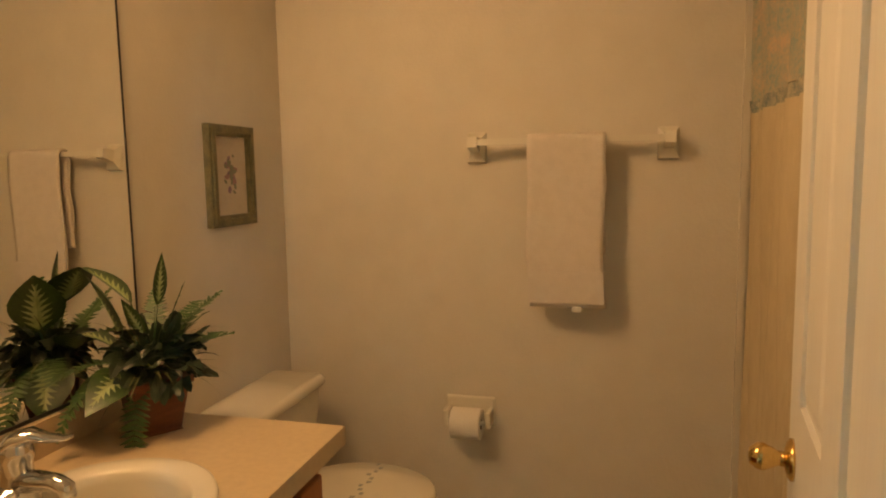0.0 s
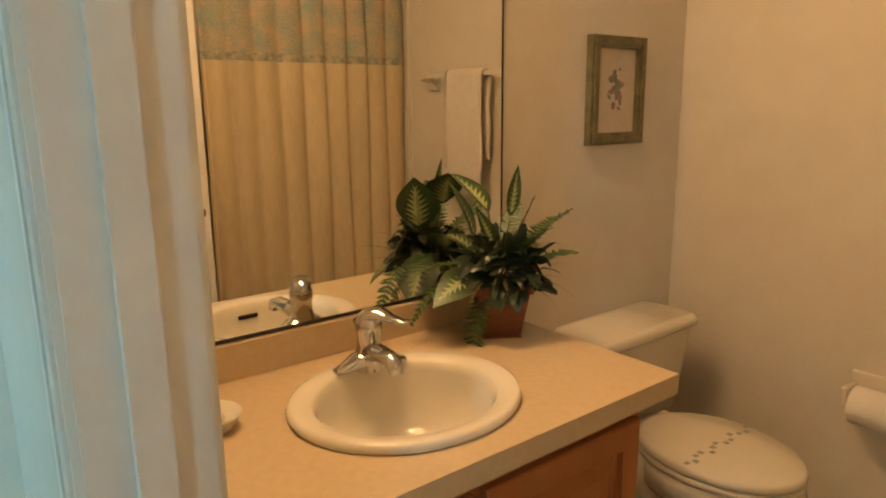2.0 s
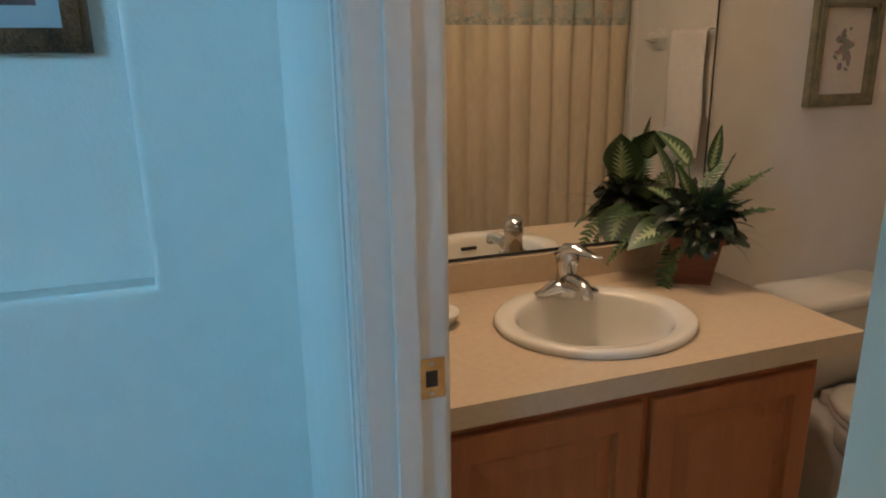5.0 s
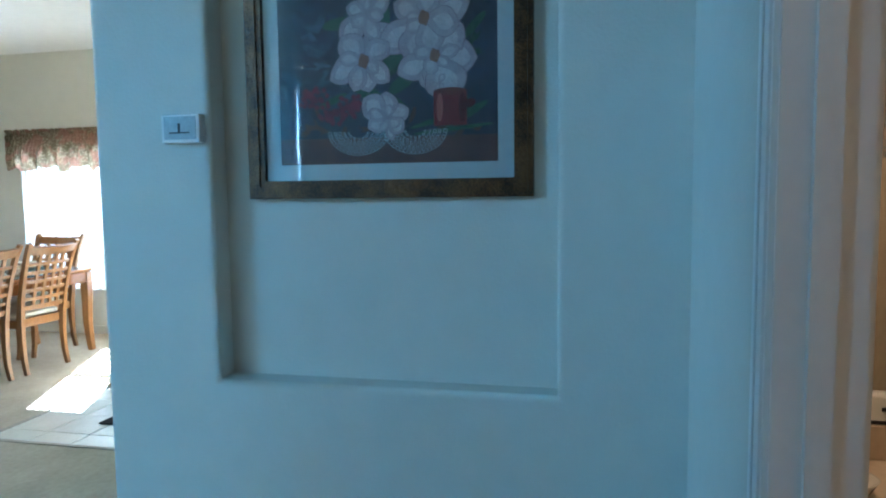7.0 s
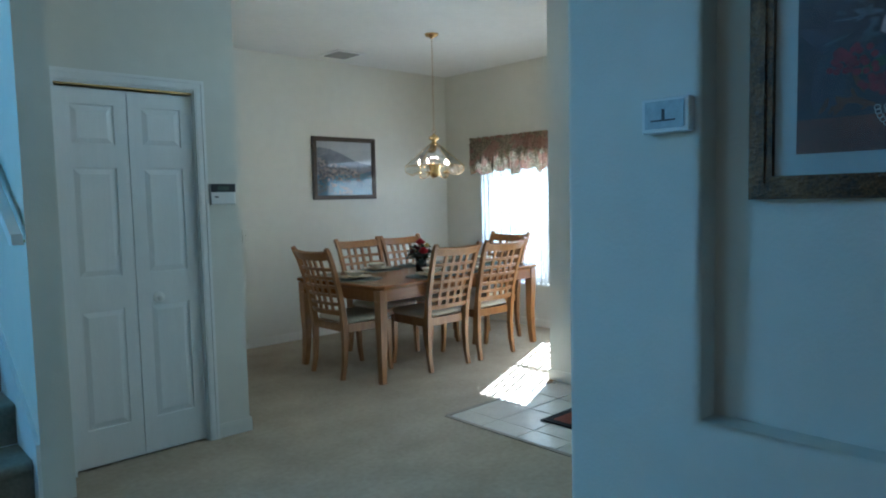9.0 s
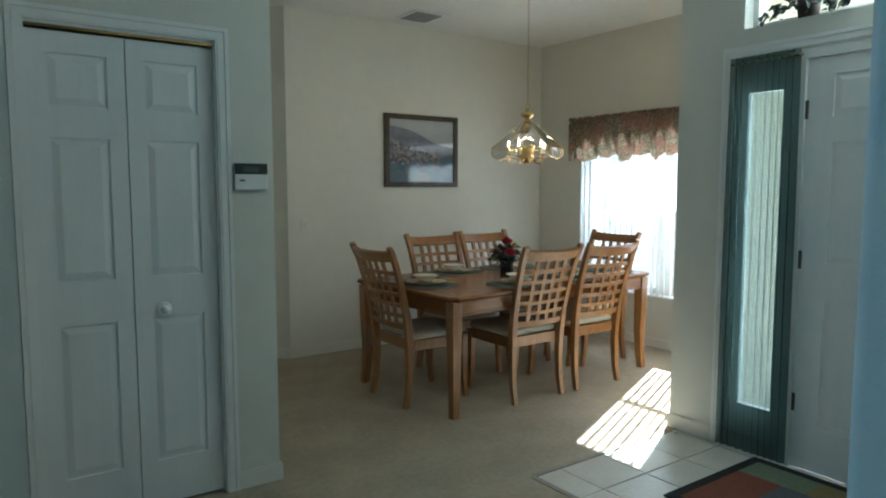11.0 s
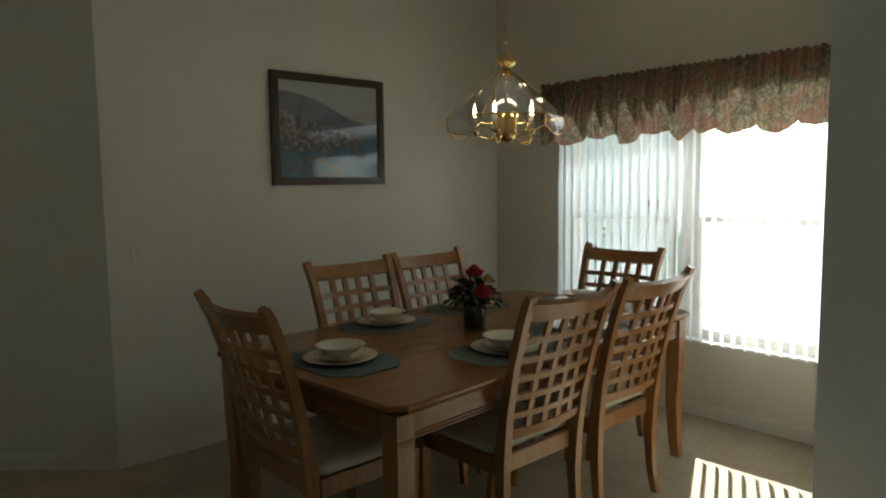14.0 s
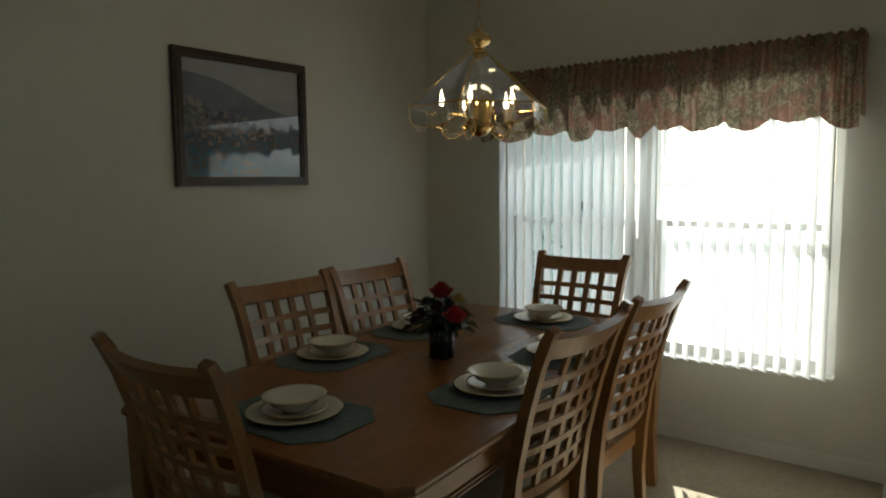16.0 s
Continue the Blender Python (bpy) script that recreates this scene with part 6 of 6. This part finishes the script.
# centrepiece
vase = thing("flower_vase", "dark glass vase with red roses on the table", "flower vase", Matrix.Translation((-4.03, -5.38, TABLE_Z)))
part("vase", lathe(bmesh.new(), [(0, 0), (0.047, 0), (0.050, 0.005), (0.049, 0.06), (0.052, 0.125), (0.047, 0.125), (0.045, 0.01), (0, 0.01)], 28), material("dark_vase", (0.015, 0.02, 0.018), (0.01, 0.012, 0.012), 10, 0.1), vase, "square-shouldered dark vase", smooth=True)
RED, PINKISH, YELLOW, DARKRED = (material("rose_red", (0.42, 0.012, 0.022), (0.25, 0.006, 0.015), 40, 0.6), material("rose_pink", (0.42, 0.05, 0.09), (0.3, 0.03, 0.06), 40, 0.6), material("bloom_yellow", (0.50, 0.40, 0.14), (0.4, 0.28, 0.08), 60, 0.6), material("bloom_wine", (0.08, 0.012, 0.02), (0.04, 0.008, 0.012), 60, 0.6))
rng = random.Random(5)


def rose(name, at, r, mat, petals=16, label=""):
    bm = bmesh.new()
    for k in range(petals):
        t = k / petals
        a = k * 2.4
        rr = r * (0.25 + 0.75 * t)
        c = Vector(at) + Vector((math.cos(a) * rr * 0.35, math.sin(a) * rr * 0.35, 0))
        rows_ = []
        for i in range(4):
            row = []
            for j in range(5):
                v, w = i / 3, (j - 2) / 2
                ang = a + w * (1.1 - 0.3 * t)
                rad = rr * (0.45 + 0.5 * v * (0.4 + t))
                row.append(bm.verts.new((c.x + math.cos(ang) * rad * 0.8, c.y + math.sin(ang) * rad * 0.8, at[2] + r * (-0.6 + 1.2 * v * (1.1 - 0.65 * t) - 0.12 * w * w * v))))
            rows_.append(row)
        for p, q in zip(rows_, rows_[1:]):
            for j in range(4):
                bm.faces.new((p[j], p[j + 1], q[j + 1], q[j]))
    return part(name, bm, mat, vase, label, smooth=True)


for at, r, mat, nm, text in (((0.0, 0.0, 0.262), 0.050, RED, "rose", "bright red rose"), ((0.060, 0.110, 0.190), 0.050, RED, "rose", "bright red rose"), ((-0.01, 0.075, 0.235), 0.030, YELLOW, "flower", "small yellow flower"), ((-0.03, -0.04, 0.20), 0.020, PINKISH, "flower", "small pink flower"), ((0.07, -0.05, 0.18), 0.028, DARKRED, "flower", "wine-dark flower"), ((0.03, -0.08, 0.16), 0.026, DARKRED, "flower", "wine-dark flower"), ((0.06, 0.02, 0.21), 0.026, DARKRED, "flower", "wine-dark flower"), ((-0.06, -0.02, 0.16), 0.026, DARKRED, "flower", "wine-dark flower"), ((0.02, -0.06, 0.215), 0.026, DARKRED, "flower", "wine-dark flower"), ((0.05, -0.095, 0.145), 0.024, DARKRED, "flower", "wine-dark flower"), ((0.0, 0.04, 0.205), 0.024, DARKRED, "flower", "wine-dark flower"), ((-0.05, 0.06, 0.175), 0.024, DARKRED, "flower", "wine-dark flower")):
    rose(nm, at, r * 0.92, mat, 26, text)
greens = bmesh.new()
for k in range(260):
    az, el = rng.uniform(0, 360), rng.uniform(-2, 80)
    base = Vector((0, 0, 0.12)) + Vector(polar(az, el)) * rng.uniform(0.01, 0.12)
    leaf_mesh(greens, base, polar(az + rng.uniform(-30, 30), el - rng.uniform(0, 30)), rng.uniform(0.03, 0.06), rng.uniform(0.012, 0.026), rng.uniform(0.2, 1.4), rng.uniform(-1, 1), 4, 0.2)
part("foliage", greens, IVY, vase, "dark green leaves", kind="stuff")

# ---- entry ----
sheer = thing("sidelight_curtain", "sheer dark green curtain hung over the entry sidelight", "curtain", Matrix.Translation((-4.04, 0, 0)))


def sheer_cloth():
    bm, cols, n = bmesh.new(), [], 150
    for i in range(n + 1):
        u = i / n
        fold = 0.010 * math.sin(u * 62 + 1.3 * math.sin(u * 9)) + 0.006 * math.sin(u * 140)
        cols.append([bm.verts.new((fold * (1.2 - 0.4 * abs(2 * v - 1)) + 0.004, -3.611 + 0.367 * u + 0.02 * (1 - v) * (u - 0.5), 0.02 + (2.083 - 0.02) * v)) for v in (0, 0.05, 0.3, 0.6, 0.9, 0.98, 1)])
    for a, b in zip(cols, cols[1:]):
        for j in range(6):
            bm.faces.new((a[j], a[j + 1], b[j + 1], b[j]))
    return bm


part("cloth", sheer_cloth(), SHEER, sheer, smooth=True)
for z in (2.053,):
    part("rod", sweep(bmesh.new(), [(-0.004, -3.620, z), (-0.004, -3.240, z)], (0.010, 0.010), (1, 0, 0), 8), BRASS, sheer)
ledge_ivy = thing("ledge_plant", "trailing ivy in a dark pot on the transom ledge", "plant", Matrix.Translation((-4.12, -3.264, TRANSOM[2])))
part("pot", lathe(bmesh.new(), [(0, 0.001), (0.045, 0.001), (0.058, 0.10), (0.050, 0.10), (0.04, 0.01), (0, 0.01)], 20), material("dark_pot", (0.07, 0.04, 0.03), (0.04, 0.025, 0.02), 10, 0.6), ledge_ivy, smooth=True)
bm = bmesh.new()
rng = random.Random(9)
for k in range(110):
    s = rng.uniform(-1, 1)
    yy = 0.22 * s
    base = Vector((0.03 + rng.uniform(-0.02, 0.03), yy, rng.uniform(0.02, 0.12) * (1 - 0.6 * abs(s)) + rng.uniform(0, 0.03)))
    leaf_mesh(bm, base, (rng.uniform(0.1, 1), rng.uniform(-1, 1), rng.uniform(-0.6, 0.4)), rng.uniform(0.03, 0.05), rng.uniform(0.025, 0.04), rng.uniform(0.2, 1.2), rng.uniform(-1, 1), 4, 0.2, 0.2)
part("ivy_leaves", bm, IVY, ledge_ivy, "dark green ivy leaves", kind="stuff")
stop = thing("door_stop", "small brass spring door stop lying by the entry wall", "door stop", pose(-4.015, -3.885, 0.012, 0, 0, 62))
part("spring", sweep(bmesh.new(), [(-0.045, 0, 0), (-0.02, 0, 0.003), (0.03, 0, 0)], (0.011, 0.011), (0, 1, 0), 10), BRASS, stop, smooth=True)
part("tip", sweep(bmesh.new(), [(0.03, 0, 0), (0.05, 0, 0)], (0.020, 0.020), (0, 1, 0), 10), PLASTIC, stop, "white rubber tip")
rug = thing("entry_rug", "door rug with a black border and coloured blocks", "rug", Matrix.Translation((0, 0, 0.004)))
RX0, RX1, RY0, RY1 = -4.03, -3.27, -3.39, -2.30
part("border", boxes((RX0, RX1, RY0, RY0 + 0.05, 0, 0.008), (RX0, RX1, RY1 - 0.05, RY1, 0, 0.008), (RX0, RX0 + 0.05, RY0 + 0.05, RY1 - 0.05, 0, 0.008), (RX1 - 0.05, RX1, RY0 + 0.05, RY1 - 0.05, 0, 0.008)), material("rug_black", (0.02, 0.02, 0.022), (0.012, 0.012, 0.013), 60, 0.95, 0.4, 200), rug, "black rug border")
for k, (x0, x1, y0, y1, col) in enumerate(((RX0 + 0.05, -3.80, RY0 + 0.05, -3.02, (0.20, 0.24, 0.16)), (-3.80, RX1 - 0.05, RY0 + 0.05, -3.12, (0.24, 0.07, 0.04)), (RX0 + 0.05, -3.80, -3.02, RY1 - 0.05, (0.26, 0.20, 0.09)), (-3.80, RX1 - 0.05, -3.12, RY1 - 0.05, (0.12, 0.13, 0.15)))):
    part("block", boxes((x0, x1, y0, y1, 0, 0.0075)), material("rug_colour", col, tuple(c * 0.75 for c in col), 60, 0.95, 0.4, 200), rug, ("olive green", "brick red", "mustard", "grey-blue")[k] + " woven block")

# living-room blinds, seen as reflections in the picture glass
living_blinds = thing("living_blinds", "white vertical blinds at the living room door", "blinds", Matrix.Translation((4.47, -4.95, 0)))
first = part("vane", vane(0.088, 0.04, 2.68), DARK_VANE, living_blinds, smooth=True)
spots = [(0.93 + 0.064 * k, 125) for k in range(7)] + [(0.05 + 0.088 * k, 68) for k in range(10)] + [(1.43 + 0.085 * k, 68) for k in range(5)]
for k, (s, turn) in enumerate(spots):
    ob = first if k == 0 else new("vane", first.data)
    ob.parent = living_blinds
    ob.matrix_basis = pose(0.0, s, 0, 0, 0, turn)

# ---- outside ----
structure("ground", boxes((-400, 400, -400, 400, -0.45, -0.16)), GRASS, "lawn reaching the horizon", "ground")
# Pale sheet to the horizon, added to keep the window views bright.
structure("driveway", boxes((-390, -5.99, -60, 60, -0.16, -0.10)), CONCRETE, "pale concrete ground, spread far out to keep the view bright", "driveway")
structure("porch", boxes((-7.0, -4.20, -3.71, -1.5, -0.16, -0.02)), CONCRETE, "concrete porch slab", "pavement")
# Grey-green puts shade into the stucco; height chosen to shade the left vanes.
structure("wall_garage_wing", boxes((-8.22, -5.84, -6.72, -6.42, -0.16, 4.1), (-8.26, -5.84, -6.42, -6.405, 1.14, 1.20)), material("shade_tinted_stucco", (0.36, 0.46, 0.45), (0.30, 0.39, 0.38), 4, 0.9, 0.5, 60), "stucco garage wing beside the window, coloured grey-green for its shade", "wall")
structure("wall_outer", boxes((-5.99, -5.84, -6.42, WIN[0], -0.16, 3.1), (-5.99, -5.84, WIN[1], -3.71, -0.16, 3.1), (-5.99, -5.84, WIN[0], WIN[1], -0.16, WIN[2] - 0.03), (-5.99, -5.84, WIN[0], WIN[1], WIN[3] + 0.02, 3.1), (-5.84, -4.20, -3.83, -3.71, -0.16, 3.1)), STUCCO, "pale stucco outer wall", "wall")
structure("porch_column", boxes((-5.62, -5.30, -3.20, -2.87, -0.02, 3.0)), STUCCO, "stucco porch column", "column")
structure("porch_ceiling", boxes((-7.0, -4.20, -3.71, -1.5, 3.0, 3.1)), STUCCO, "porch ceiling", "ceiling")
structure("roof_slab", boxes((-8.5, 4.8, -9.2, 2.0, 5.3, 5.4)), STUCCO, "flat roof closing the house", "roof")
lantern = thing("wall_lantern", "small dark outdoor wall lantern on the stucco", "lantern", Matrix.Translation((-7.25, -6.405, 1.22)))
part("bracket", boxes((-0.04, 0.04, 0, 0.02, -0.03, 0.03)), BLACK, lantern)
part("lamp", bevelled(boxes((-0.07, 0.07, 0.02, 0.12, -0.035, 0.035)), 0.01), material("slate_metal", (0.07, 0.09, 0.12), (0.05, 0.06, 0.08), 20, 0.4), lantern, "slate-blue lantern body")

shrub = thing("shrub", "small green shrub outside against the garage wing", "shrub", Matrix.Translation((-6.30, -6.14, -0.16)))
SHRUB_LEAF = material("shrub_leaf", (0.07, 0.13, 0.045), (0.035, 0.07, 0.025), 20, 0.5)
rng = random.Random(41)
for k in range(5):
    a = 2 * math.pi * k / 5
    part("stem", sweep(bmesh.new(), [(0, 0, 0), (0.05 * math.cos(a), 0.05 * math.sin(a), 0.5), (0.14 * math.cos(a), 0.12 * math.sin(a), 1.0)], [(0.016, 0.016), (0.011, 0.011), (0.006, 0.006)], (1, 0.01, 0), 6), POT, shrub, "thin brown stem")
bm = bmesh.new()
for k in range(420):
    a, h = rng.uniform(0, 2 * math.pi), rng.uniform(0.15, 1.22)
    reach = rng.uniform(0.02, 0.24) * (1 - 0.5 * abs(h - 0.7))
    leaf_mesh(bm, (reach * math.cos(a), 0.8 * reach * math.sin(a), h), (math.cos(a), math.sin(a), rng.uniform(-0.2, 0.9)), rng.uniform(0.04, 0.075), rng.uniform(0.02, 0.032), rng.uniform(0.2, 1.2), rng.uniform(-1, 1), 3, 0.2)
part("leaves", bm, SHRUB_LEAF, shrub, "small green leaves", kind="stuff")

# ---- floor tiles in the entry and on the bathroom floor ----
entry_floor = structure("floor_entry", boxes((-4.20, -2.92, -3.90, -1.912, FLOOR_Z, -0.008)), GROUT, "tiled entry floor with grey grout", "floor")
structure("trim_threshold", boxes((-2.945, -2.915, -3.90, -1.924, -0.008, 0.004), (-4.068, -2.945, -3.915, -3.888, -0.008, 0.004)), material("threshold_strip", (0.30, 0.26, 0.20), (0.24, 0.2, 0.16), 30, 0.6), "tan carpet edge strip", "trim")
STEP_T = 0.308
shapes = {}
nx, ny = 5, 7
for i in range(nx):
    for j in range(ny):
        x1 = -2.945 - 0.16 if i == 0 else None
        xa = -4.08 if i == nx - 1 else -3.105 - STEP_T * i
        xb = -2.948 if i == 0 else -3.105 - STEP_T * (i - 1) - 0.007
        ya, yb = -3.886 + STEP_T * j * 0.93, -3.886 + STEP_T * 0.93 * (j + 1) - 0.007
        yb = min(yb, -1.924)
        key = (round(xb - xa, 4), round(yb - ya, 4))
        if key not in shapes:
            bm = bevelled(boxes((0, xb - xa, 0, yb - ya, -0.008, 0.0)), 0.0015, 1)
            tile = part("tile", bm, TILE, entry_floor)
            shapes[key] = tile.data
        else:
            tile = new("tile", shapes[key])
            tile.parent = entry_floor
        tile.matrix_basis = Matrix.Translation((xa, ya, 0.001))
